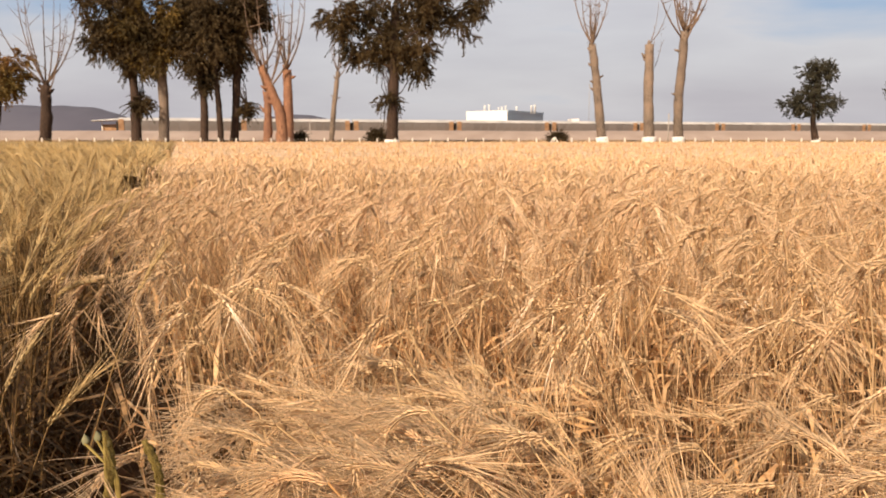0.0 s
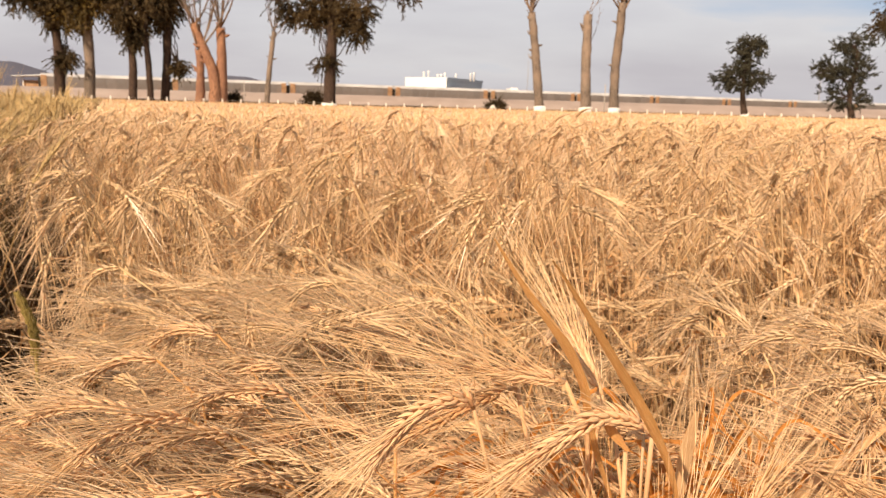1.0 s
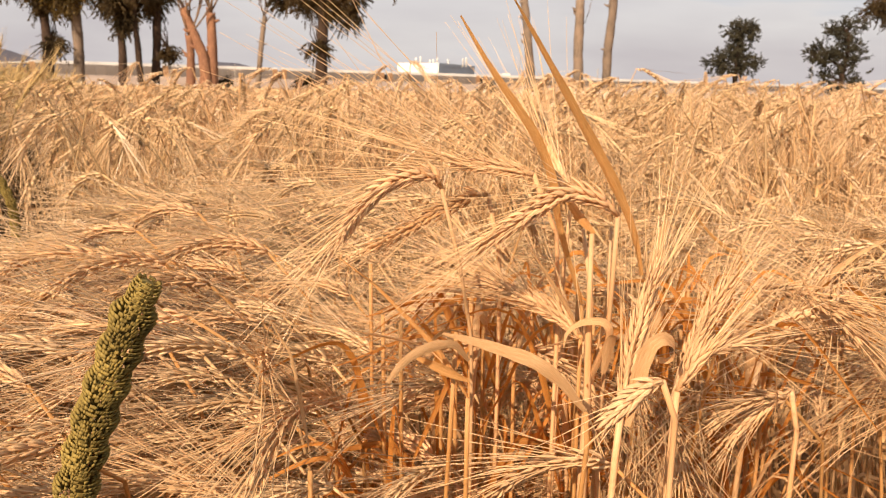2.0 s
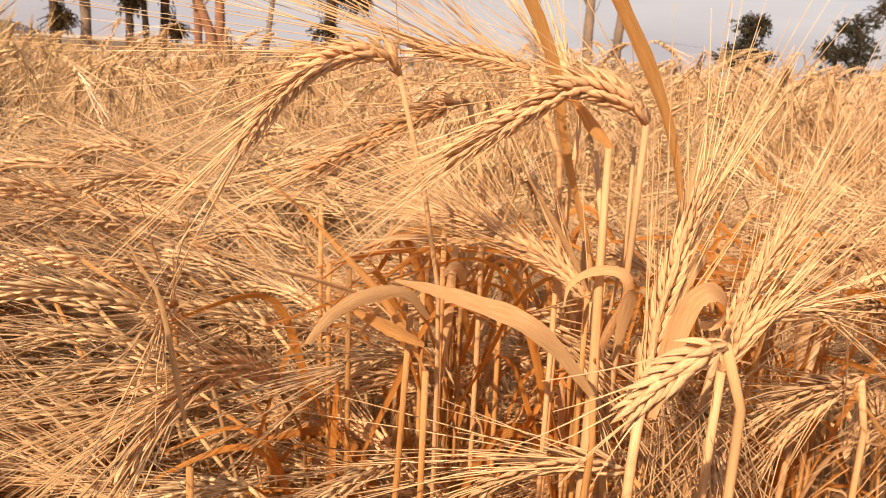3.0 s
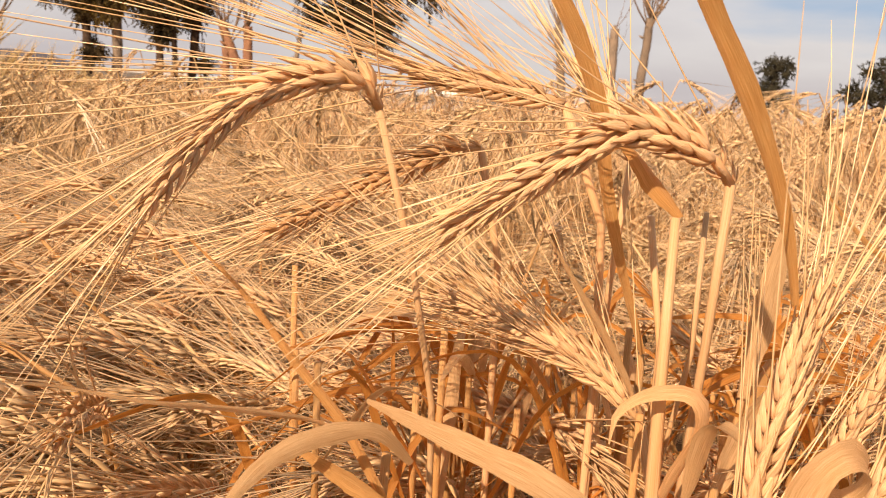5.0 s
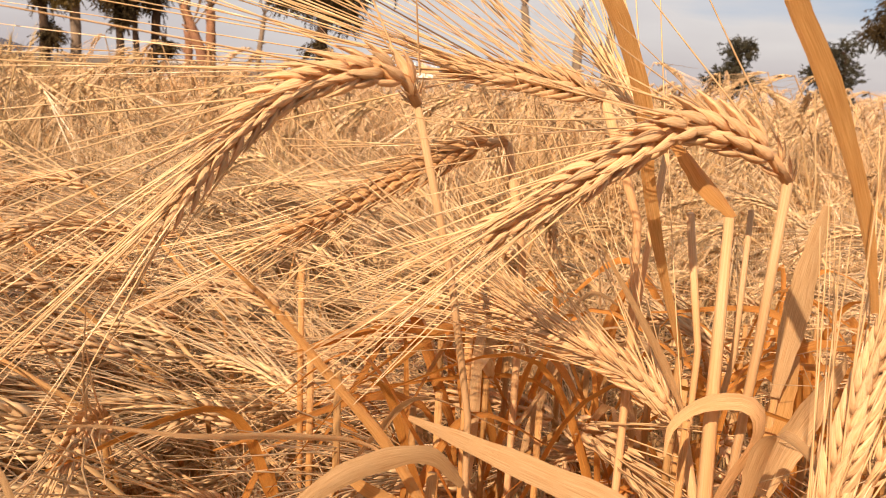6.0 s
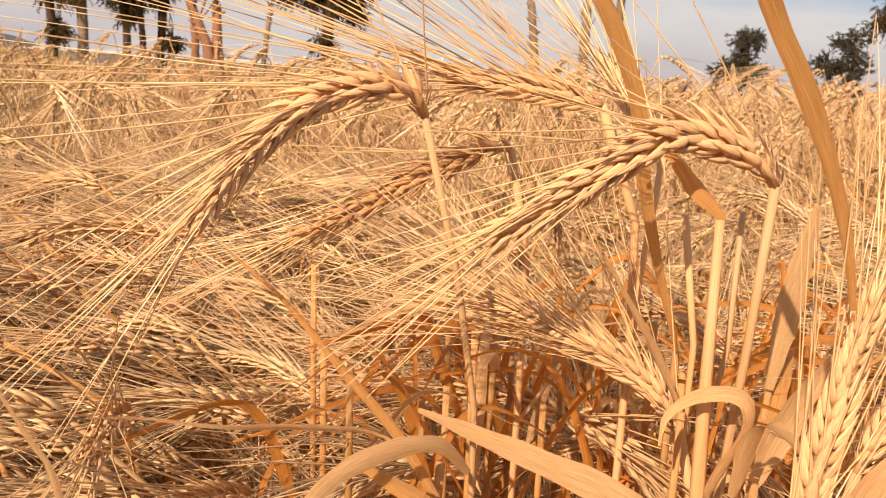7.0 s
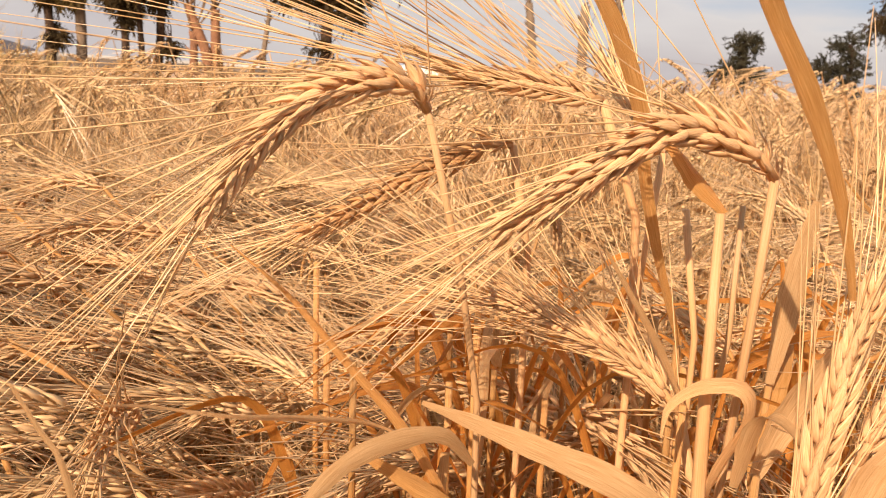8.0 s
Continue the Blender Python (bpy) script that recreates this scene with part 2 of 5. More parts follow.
        self.face(*[e + k for k in range(sides)])

    def box(self, x0, y0, z0, x1, y1, z1):
        b = len(self.v)
        for z in (z0, z1):
            for x, y in ((x0, y0), (x1, y0), (x1, y1), (x0, y1)):
                self.v.append(Vector((x, y, z)))
                self.g.append((0, 0))
        for q in ((3, 2, 1, 0), (4, 5, 6, 7), (0, 1, 5, 4), (1, 2, 6, 5), (2, 3, 7, 6), (3, 0, 4, 7)):
            self.face(*[b + i for i in q])

    def mesh(self, name, *mats, smooth=True):
        me = bpy.data.meshes.new(name)
        me.from_pydata([tuple(p) for p in self.v], [], self.f)
        for m in mats:
            me.materials.append(m)
        me.polygons.foreach_set("use_smooth", [smooth] * len(self.f))
        if len(mats) > 1:
            me.polygons.foreach_set("material_index", self.m)
        at = me.attributes.new("grain", "FLOAT2", "POINT")
        at.data.foreach_set("vector", np.array(self.g, dtype=np.float32).ravel())
        me.update()
        return me

    def arrays(self):
        """Vertices, triangles and slots as arrays, to be repeated in a crop."""
        tri, slot = [], []
        for q, s in zip(self.f, self.m):
            for k in range(1, len(q) - 1):
                tri.append((q[0], q[k], q[k + 1]))
                slot.append(s)
        return np.array([tuple(p) for p in self.v]), np.array(tri), np.array(slot)


def part(name, geo, material, parent, label="", smooth=True):
    """Links a Geo (or a ready mesh) as one mesh object under a thing or a part."""
    ob = new(name, geo.mesh(name, material, smooth=smooth) if isinstance(geo, Geo) else geo)
    ob.parent = parent
    return tagged(ob, label) if label else ob


def thing(name, at, label, category, group="", kind=""):
    ob = new(name)
    ob.location = at
    ob.empty_display_size = 0.05
    return tagged(ob, label, category, group, kind)


def solid(name, geo, material, label, category, kind="", group="", smooth=False):
    return tagged(new(name, geo.mesh(name, material, smooth=smooth)), label, category, group, kind)


def curve(points, n):
    """n points evenly along a smooth line through the given ones."""
    p = [Vector(q) for q in points]
    p = [p[0] * 2 - p[1], *p, p[-1] * 2 - p[-2]]
    fine = []
    for i in range(1, len(p) - 2):
        a, b, c, d = p[i - 1:i + 3]
        for k in range(12):
            t = k / 12
            fine.append(0.5 * (2 * b + (c - a) * t + (2 * a - 5 * b + 4 * c - d) * t * t + (3 * b - a - 3 * c + d) * t ** 3))
    fine.append(p[-2])
    run = [0.0]
    for a, b in zip(fine, fine[1:]):
        run.append(run[-1] + (b - a).length)
    out, j = [], 0
    for k in range(n):
        s = run[-1] * k / (n - 1)
        while j < len(run) - 2 and run[j + 1] < s:
            j += 1
        u = (s - run[j]) / max(run[j + 1] - run[j], 1e-9)
        out.append(fine[j].lerp(fine[j + 1], min(max(u, 0), 1)))
    return out


def taper(n, full, tip, bulge=0.3):
    """Widths of a leaf blade: narrow at the base, full early on, drawn out to the tip."""
    return [full * (0.35 + 0.65 * min(1, (i / (n - 1)) / bulge)) if i / (n - 1) < bulge else tip + (full - tip) * (1 - ((i / (n - 1) - bulge) / (1 - bulge)) ** 1.6) for i in range(n)]


def aim(p, along, out):
    """A pose at p with z along and y outward."""
    z = Vector(along).normalized()
    y = (Vector(out) - z * Vector(out).dot(z)).normalized()
    x = y.cross(z)
    m = Matrix((x, y, z)).transposed().to_4x4()
    m.translation = p
    return m


# ---------------------------------------------------------------- barley, from the near plants to the far crop


def culm(h, bend, neck, ear, tilt, rand, hook=0.42):
    """The centre line of a stalk that nods toward -x: points of the stem, then of the ear."""
    p, stem, head, a = Vector((0, 0, 0)), [Vector((0, 0, 0))], [], radians(tilt)
    wob = rand.uniform(-0.06, 0.06)
    for i in range(10):
        a += radians(0.5)
        p = p + Vector((-math.sin(a), wob * (i / 10 - 0.4), math.cos(a))) * (h / 10)
        stem.append(p.copy())
    for i in range(5):
        a += radians(bend * hook) / 5
        p = p + Vector((-math.sin(a), 0, math.cos(a))) * neck / 5
        stem.append(p.copy())
    head.append(p.copy())
    for i in range(10):
        a += radians(bend * (1 - hook)) / 10
        p = p + Vector((-math.sin(a), wob * 0.4, math.cos(a))) * ear / 10
        head.append(p.copy())
    return stem, head


def ear_rows(head, nodes, across):
    """Places of the grains along an ear: point, way along, way outward, and how far along it is."""
    line = curve(head, nodes * 2 + 2)
    for i in range(nodes * 2):
        t = (line[i + 1] - line[max(i - 1, 0)]).normalized()
        s = (Vector(across) - t * Vector(across).dot(t)).normalized() * (1 if i % 2 else -1)
        w = t.cross(s)
        for k in (-1, 0, 1):
            out = (s * math.cos(k * 1.0) + w * math.sin(k * 1.0)).normalized()
            yield line[i], t, out, i / (nodes * 2), k


def stalk_geo(rand, level, h, bend, ear=0.075, awn=0.085, slots=False, erect=False):
    """One stalk. level 1: near, as separate parts; 2 to 4: ever simpler, in one mesh with four slots."""
    stem, head = culm(h, bend, 0.05, ear, rand.uniform(0, 7), rand, 0.60 if level > 1 and not erect else 0.46)
    across = Vector((rand.uniform(-0.5, 0.5), rand.uniform(0.3, 1), rand.uniform(-0.4, 0.9)))
    parts = {k: Geo() for k in ("stem", "ear", "awns", "leaf", "leaf2")}
    if level > 1:
        one = Geo()
        parts = {k: one for k in parts}

    def slot(k):
        if level > 1:
            parts["stem"].slot = k
    slot(0)
    if level <= 2:
        n, sides = (16, 6) if level == 1 else (7, 3)
        line = curve(stem, n)
        parts["stem"].tube(line, [0.0016 - 0.0006 * i / n for i in range(n)], sides, cap=level == 1)
    else:
        line = curve(stem, 4 if level == 3 else 2)
        wide = 0.0024 if level == 3 else 0.006
        g = parts["stem"]
        b = len(g.v)
        for i, q in enumerate(line):
            for s in (-1, 1):
                g.v.append(q + Vector((wide * s, wide * s * 0.3, 0)))
                g.g.append((0, 0))
            if i:
                g.face(b + 2 * i - 2, b + 2 * i - 1, b + 2 * i + 1, b + 2 * i)
    slot(1)
    nodes = {1: 9, 2: 8}.get(level)
    if nodes:
        for p, t, out, f, k in ear_rows(head, nodes, across):
            if level == 2 and k:
                if rand.random() < 0.55:
                    continue
            way = (t + out * (0.34 - 0.1 * f)).normalized()
            size = 0.0105 * (0.75 + 0.35 * math.sin(math.pi * min(1, f + 0.25)))
            parts["ear"].slot = 1 if level > 1 else 0
            parts["ear"].kernel(aim(p + out * 0.0012, way, out), size * (1.0 if level == 1 else 1.25), 0.0031 * (1 if level == 1 else 1.2), 0.0027 * (1 if level == 1 else 1.2), 4 if level == 1 else 2, 3)
            if rand.random() < (0.62 if level == 1 else 0.85):
                parts["awns"].slot = 2 if level > 1 else 0
                tip_way = (t + out * rand.uniform(0.04, 0.28) + Vector((rand.gauss(0, .07), rand.gauss(0, .07), rand.gauss(0, .06)))).normalized()
                a0 = p + way * size * 0.9
                ln = awn * rand.uniform(0.55, 1.2)
                a1 = a0 + tip_way * ln * 0.5
                a2 = a0 + (tip_way + Vector((0, 0, -0.06)) + out * 0.05) * ln
                if level == 1:
                    parts["awns"].tube([a0, a1, a2], [0.00038, 0.00030, 0.00012], 3, cap=False)
                else:
                    g = parts["awns"]
                    b = len(g.v)
                    sd = tip_way.cross(out).normalized() * 0.0005
                    g.v += [a0 - sd * 1.2, a0 + sd * 1.2, a2]
                    g.g += [(0, 0)] * 3
                    g.face(b, b + 1, b + 2)
    else:
        g = parts["ear"]
        line = curve(head, 4 if level == 3 else 3)
        g.tube(line, ([0.002, 0.0046, 0.0040, 0.001] if level == 3 else [0.004, 0.0075, 0.002]), 4 if level == 3 else 3, cap=False)
        slot(2)
        for i in range(16 if level == 3 else 5):
            j = rand.uniform(0.2, 1) * (len(line) - 1)
            p = line[int(j)].lerp(line[min(int(j) + 1, len(line) - 1)], j % 1)
            t = (line[-1] - line[-2]).normalized()
            d = (t + Vector([rand.uniform(-0.28, 0.28) for _ in range(3)])).normalized() * awn * 1.35
            s = d.cross(Vector((0.3, 1, 0.2))).normalized() * (0.0009 if level == 3 else 0.0024)
            b = len(g.v)
            g.v += [p - s, p + s, p + d]
            g.g += [(0, 0)] * 3
            g.face(b, b + 1, b + 2)
    if level <= 3:
        slot(3)
        blades = [("leaf", rand.uniform(0.55, 0.8)), ("leaf2", rand.uniform(0.3, 0.6))]
        if erect and level == 2:
            blades += [("leaf", rand.uniform(0.15, 0.7)) for _ in range(4)]
        for key, f in blades:
            if level == 3 and key == "leaf2":
                continue
            a = rand.uniform(0, 6.28)
            o = Vector((math.cos(a), math.sin(a), 0))
            start = stem[int(f * 10)]
            ln = rand.uniform(0.10, 0.20) * (1.4 if erect else 1)
            up = rand.uniform(0.3, 0.9) if not erect else 1.1
            pts = [start, start + (o * 0.35 + Vector((0, 0, up * 0.6))) * ln * 0.5, start + (o * 0.75 + Vector((0, 0, up * 0.5))) * ln * 0.8, start + (o * 1.0 + Vector((0, 0, up * 0.5 - rand.uniform(0.2, 0.8)))) * ln]
            n = 9 if level == 1 else 4
            if level == 1:
                parts[key].ribbon(curve(pts, n), taper(n, 0.007, 0.001), o.cross(Vector((0, 0, 1))), 0.3, rand.uniform(-200, 200))
            else:
                g = parts[key]
                b, sd = len(g.v), o.cross(Vector((0, 0, 1))) * (0.0032 if erect else 0.0040)
                for i, q in enumerate(pts):
                    r = Matrix.Rotation(i * rand.uniform(-0.7, 0.7), 3, "X") @ sd * (1, 1, 0.8, 0.15)[i]
                    g.v += [q - r, q + r]
                    g.g += [(0, 0)] * 2
                    if i:
                        g.face(b + 2 * i - 2, b + 2 * i - 1, b + 2 * i + 1, b + 2 * i)
    return parts


def crop(name, templates, places, mats, label, category):
    """One object of kind stuff: every place (x, y, z, yaw, lean x, lean y, scale) takes one of the templates."""
    places = np.array(places)
    pick = np.arange(len(places)) % len(templates)
    vs, fs, ss, n = [], [], [], 0
    for i, (v, f, s) in enumerate(templates):
        q = places[pick == i]
        if not len(q):
            continue
        c, sn = np.cos(q[:, 3])[:, None], np.sin(q[:, 3])[:, None]
        x = (v[None, :, 0] * c - v[None, :, 1] * sn) * q[:, 6:7]
        y = (v[None, :, 0] * sn + v[None, :, 1] * c) * q[:, 6:7]
        z = v[None, :, 2] * q[:, 6:7]
        w = np.stack((x + z * q[:, 4:5] + q[:, 0:1], y + z * q[:, 5:6] + q[:, 1:2], z + q[:, 2:3]), -1)
        vs.append(w.reshape(-1, 3))
        fs.append((f[None] + (np.arange(len(q)) * len(v))[:, None, None] + n).reshape(-1, 3))
        ss.append(np.tile(s, len(q)))
        n += len(q) * len(v)
    v, f, s = np.concatenate(vs), np.concatenate(fs), np.concatenate(ss)
    me = bpy.data.meshes.new(name)
    me.vertices.add(len(v))
    me.vertices.foreach_set("co", v.astype(np.float32).ravel())
    me.loops.add(len(f) * 3)
    me.loops.foreach_set("vertex_index", f.astype(np.int32).ravel())
    me.polygons.add(len(f))
    me.polygons.foreach_set("loop_start", np.arange(len(f), dtype=np.int32) * 3)
    me.polygons.foreach_set("material_index", s.astype(np.int32))
    for m in mats:
        me.materials.append(m)
    me.update(calc_edges=True)
    return tagged(new(name, me), label, category, kind="stuff")


def swell(x, y):
    """The crop's uneven height."""
    return 0.035 * noise.noise(Vector((x * 1.6, y * 1.6, 0))) + 0.02 * noise.noise(Vector((x * 5, y * 5, 3)))


def edge(y):
    """The crop's edge along the furrow."""
    return -0.34 * (y - 0.4) + 0.03 * noise.noise(Vector((y * 2.5, 0, 7)))


# ---------------------------------------------------------------- ground and crop
def sheet(name, x0, x1, y0, y1, nx, ny, height, material, label, category, kind="structure", smooth=True):
    g = Geo()
    for j in range(ny + 1):
        for i in range(nx + 1):
            x, y = x0 + (x1 - x0) * i / nx, y0 + (y1 - y0) * j / ny
            g.v.append(Vector(height(x, y)))
            g.g.append((0, 0))
    for j in range(ny):
        for i in range(nx):
            a = j * (nx + 1) + i
            g.face(a, a + 1, a + nx + 2, a + nx + 1)
    return solid(name, g, material, label, category, kind, smooth=smooth)


def ground_height(x, y):
    # fine near the walk, wide towards the horizon
    s = lambda a: math.copysign(abs(a) ** 3 * 4000, a)
    X, Y = s(x), s(y)
    near = max(0, 1 - math.hypot(X, Y) / 30)
    return X, Y, near * 0.03 * noise.noise(Vector((X * 4, Y * 4, 0))) - 0.02


sheet("ground", -1, 1, -1, 1, 160, 160, ground_height, SOIL, "brown bare field soil under the crop, reaching the horizon", "ground")

FIELD_END = 78.0


def canopy(x, y):
    Y = 9 + 69 * y * y
    a, b = edge(Y) - 0.05, 75.0
    X = a + (b - a) * x
    return X, Y, 0.68 + swell(X, Y) + 0.05 * noise.noise(Vector((X * 0.8, Y * 0.8, 5)))


sheet("crop_canopy", 0, 1, 0, 1, 170, 110, canopy, CANOPY, "dense mass of ripe golden barley straw below the ears", "barley crop", "stuff")


def green_canopy(x, y):
    Y = 7 + 71 * y * y
    b = edge(Y) - 0.3
    X = -75 + (b + 75) * x
    return X, Y, 0.72 + 1.4 * swell(X, Y)


sheet("green_canopy", 0, 1, 0, 1, 120, 80, green_canopy, GREEN_CANOPY, "dense mass of half-green cereal straw below the ears", "cereal crop", "stuff")

AHEAD = Vector((0.16, 0.30))


def inside(x, y):
    """In the wedge of the field that the walk faces."""
    return abs(x - AHEAD.x - 0.06 * (y - 0.3)) < 0.30 + 0.72 * max(0, y - AHEAD.y)


def templates(level, count, hs, bends, awn=0.085, erect=False):
    out = []
    for i in range(count):
        r = random.Random(100 * level + i + (50 if erect else 0))
        g = stalk_geo(r, level, r.uniform(*hs), r.uniform(*bends), 0.075, awn, erect=erect)
        out.append(g["stem"].arrays())
    return out


def spot(x, y, tall, rand, bias=0.0):
    yaw = rand.gauss(bias, 1.5)
    wild = 4.0 if rand.random() < 0.12 else 1.0
    return (x, y, -0.02, yaw, rand.gauss(-0.03, 0.06) * wild, rand.gauss(0, 0.06) * wild, tall * (1 + max(-0.07, min(0.05, rand.gauss(0, 0.04)))) + swell(x, y) * 1.2 + (0.115 + 0.07 * max(0.0, min(1.0, x - 0.2))) * math.exp(-((y - 2.7) / 1.4) ** 2))


mid, far, dist = [], [], []
r1 = random.Random(11)
while len(mid) < 2600:
    y = 1.30 + 3.2 * r1.random() ** 0.75
    x = r1.uniform(-2.8, 4.2)
    if x > edge(y) + 0.05 and inside(x, y):
        mid.append(spot(x, y, 1.07, r1))
side = []
while len(side) < 340:
    x, y = r1.uniform(-1.0, 1.6), r1.uniform(-1.2, 1.3)
    if x > edge(y) and not inside(x, y) and math.hypot(x - 0.16, y - 0.25) > 0.42 and not (abs(x - 0.16) < 0.3 and y < 0.3):
        side.append(spot(x, y, 0.97 if x > 0.3 else 0.84, r1))
mid += side
while len(far) < 8200:
    y = 4.3 + 8.2 * r1.random() ** 0.8
    x = r1.uniform(-7, 11)
    if x > edge(y) and inside(x, y):
        far.append(spot(x, y, 1.10, r1))
while len(dist) < 17000:
    y = 12 + (FIELD_END - 12) * r1.random() ** 1.35
    x = r1.uniform(-30, 62)
    if x > edge(y) and inside(x, y):
        dist.append(spot(x, y, 1.10, r1))
crop("barley_crop", templates(2, 26, (0.65, 0.73), (128, 205), 0.10), mid, MASS, "ripe golden barley, nodding bearded ears on dry stalks", "barley crop")
crop("barley_crop", templates(3, 20, (0.63, 0.75), (125, 200), 0.07), far, MASS, "ripe golden barley beyond the near plants, ears nodding", "barley crop")
crop("barley_crop", templates(4, 12, (0.64, 0.76), (100, 186), 0.07), dist, MASS, "far ripe barley reaching the fence, pale gold", "barley crop")

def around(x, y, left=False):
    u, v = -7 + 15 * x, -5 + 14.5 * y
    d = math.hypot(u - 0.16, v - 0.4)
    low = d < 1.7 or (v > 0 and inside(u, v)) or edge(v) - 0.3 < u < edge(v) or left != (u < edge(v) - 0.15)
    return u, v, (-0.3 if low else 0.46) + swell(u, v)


sheet("crop_canopy", 0, 1, 0, 1, 120, 110, around, UNDER, "ripe barley straw all round the walk, shade put into its colour", "barley crop", "stuff")
sheet("green_canopy", 0, 1, 0, 1, 120, 110, lambda x, y: around(x, y, True), GREEN_CANOPY, "half-green cereal straw standing beside the furrow", "cereal crop", "stuff")
ring, gring = [], []
while len(ring) < 7500:
    x, y = r1.uniform(-7, 8), r1.uniform(-5, 9.5)
    if (y < 0 or not inside(x, y)) and math.hypot(x - 0.16, y - 0.3) > 1.2:
        if x > edge(y):
            ring.append(spot(x, y, 1.05, r1))
        elif x < edge(y) - 0.3:
            gring.append(spot(x, y, 1.06, r1))
crop("barley_crop", templates(4, 12, (0.64, 0.76), (50, 176)), ring, MASS, "ripe barley standing beside and behind the walk", "barley crop")
crop("green_cereal", templates(4, 6, (0.66, 0.78), (15, 80), 0.07, True), gring, GREEN, "half-green cereal standing beside the furrow behind", "cereal crop")

gmid, gfar, gdist = [], [], []
while len(gmid) < 640:
    y = r1.uniform(-1.3, 0.6)
    x = edge(y) - 0.30 - 1.2 * r1.random()
    if math.hypot(x - 0.16, y - 0.38) > 0.40:
        gmid.append(spot(x, y, 0.98, r1))
while len(gmid) < 2000:
    y = 0.55 + 4.0 * r1.random() ** 0.8
    x = edge(y) - 0.24 - 1.5 * r1.random() ** 1.8
    if inside(x, y) or y < 2.5:
        gmid.append(spot(x, y, 0.98, r1))
while len(gfar) < 2600:
    y = 4.3 + 8.2 * r1.random() ** 0.8
    x = edge(y) - 0.15 - 5 * r1.random()
    if inside(x, y):
        gfar.append(spot(x, y, 1.07, r1))
while len(gdist) < 3200:
    y = 12 + (FIELD_END - 12) * r1.random() ** 1.35
    x = r1.uniform(-62, -3)
    if x < edge(y) - 0.1 and inside(x, y):
        gdist.append(spot(x, y, 1.06, r1))
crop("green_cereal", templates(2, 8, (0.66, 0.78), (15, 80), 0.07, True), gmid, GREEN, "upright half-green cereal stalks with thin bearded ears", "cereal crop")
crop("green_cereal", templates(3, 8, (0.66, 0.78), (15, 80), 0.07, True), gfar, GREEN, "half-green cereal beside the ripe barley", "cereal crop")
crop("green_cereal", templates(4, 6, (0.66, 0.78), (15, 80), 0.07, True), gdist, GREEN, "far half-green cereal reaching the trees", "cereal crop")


# ---------------------------------------------------------------- the plants before the lens
def make_kernel(mat):
    g = Geo()
    g.kernel(Matrix.Identity(4), 1.0, 0.31, 0.22, 6, 12)
    return g.mesh("kernel", STRAW[mat])


def make_awn(i):
    r = random.Random(300 + i)
    g = Geo()
    pts, p, d = [], Vector(), Vector((r.uniform(-0.02, 0.02), r.uniform(-0.02, 0.02), 1))
    for k in range(7):
        pts.append(p.copy())
        d += Vector((r.uniform(-0.012, 0.012), 0.018, 0))
        p = p + d / 6
    g.tube(pts, [0.0062 - 0.0042 * k / 6 for k in range(7)], 4, cap=False)
    return g.mesh("awn", STRAW["awn"])


KERNEL, SHADED_KERNEL = make_kernel("kernel"), make_kernel("brown")
AWNS = [make_awn(i) for i in range(8)]
hr = random.Random(21)


def hero_ear(plant, base, head, across, awn, nodes=13, spread=(0.08, 0.30), sag=0.0, thick=1.0, awn_share=0.58, stout=0.84, grain=None):
    """An ear with every grain and beard of its own; head in world places."""
    head = [Vector(p) - base for p in head]
    g = Geo()
    line = curve(head, 12)
    g.tube(line, [0.0013] * 12, 5)
    ear = part("ear", g, STRAW["stem"], plant)
    total = sum((b - a).length for a, b in zip(line, line[1:]))
    for p, t, out, f, k in ear_rows(head, nodes, across):
        empty = f < 0.07
        way = (t + out * (0.62 if empty else (0.44 if k == 0 else 0.33) - 0.10 * f) + Vector((hr.gauss(0, .06), hr.gauss(0, .06), hr.gauss(0, .06)))).normalized()
        size = (0.0116 if k == 0 else 0.0108) * (0.62 if empty else 1.0) * (0.75 + 0.30 * math.sin(math.pi * min(1, f + 0.2))) * hr.uniform(0.93, 1.07) * thick
        m = aim(p + out * 0.0011 * thick, way, out)
        ob = part("kernel", grain or KERNEL, None, ear)
        ob.matrix_local = m @ Matrix.Diagonal((size * (0.6 if empty else 1.0 if k == 0 else 0.9), size * (0.6 if empty else 1.0), size, 1))
        if hr.random() < awn_share:
            d = (t + out * hr.uniform(*spread) + Vector((hr.gauss(0, .08), hr.gauss(0, .08), hr.gauss(0, .08) - sag * (1 - f)))).normalized()
            ob = part("awn", AWNS[hr.randrange(8)], None, ear)
            ln = awn * hr.uniform(0.6, 1.2) * (1.0 - 0.25 * f)
            ob.matrix_local = aim(p + way * size * 0.92, d, out) @ Matrix.Diagonal((0.046 * stout, 0.046 * stout, ln, 1))
    return ear


def hero_stem(plant, base, pts, radius=0.0015, nodes=(0.55,), mat="stem", mouth=1.0):
    pts = [Vector(p) - base for p in pts]
    n = 22
    line = curve(pts, n)
    g = Geo()
    g.tube(line, [radius * min(1.0, mouth + i * 0.16) * (1 + 0.35 * max((math.exp(-((i / (n - 1) - k) * 22) ** 2) for k in nodes), default=0)) for i in range(n)], 8)
    return part("stem", g, STRAW[mat], plant)


def hero_leaf(plant, base, pts, width, mat="leaf", side=(1, 0, 0.1), fold=0.25, turn=0.0, tip=0.0006, bulge=0.3, label=""):
    pts = [Vector(p) - base for p in pts]
    n = 22
    w = taper(n, width, tip, bulge)
    w = [a * (1 + 0.06 * math.sin(i * 1.7 + width * 9000)) for i, a in enumerate(w)]
    g = Geo()
    g.ribbon(curve(pts, n), w, side, fold, turn)
    return part("leaf", g, STRAW[mat], plant, label)


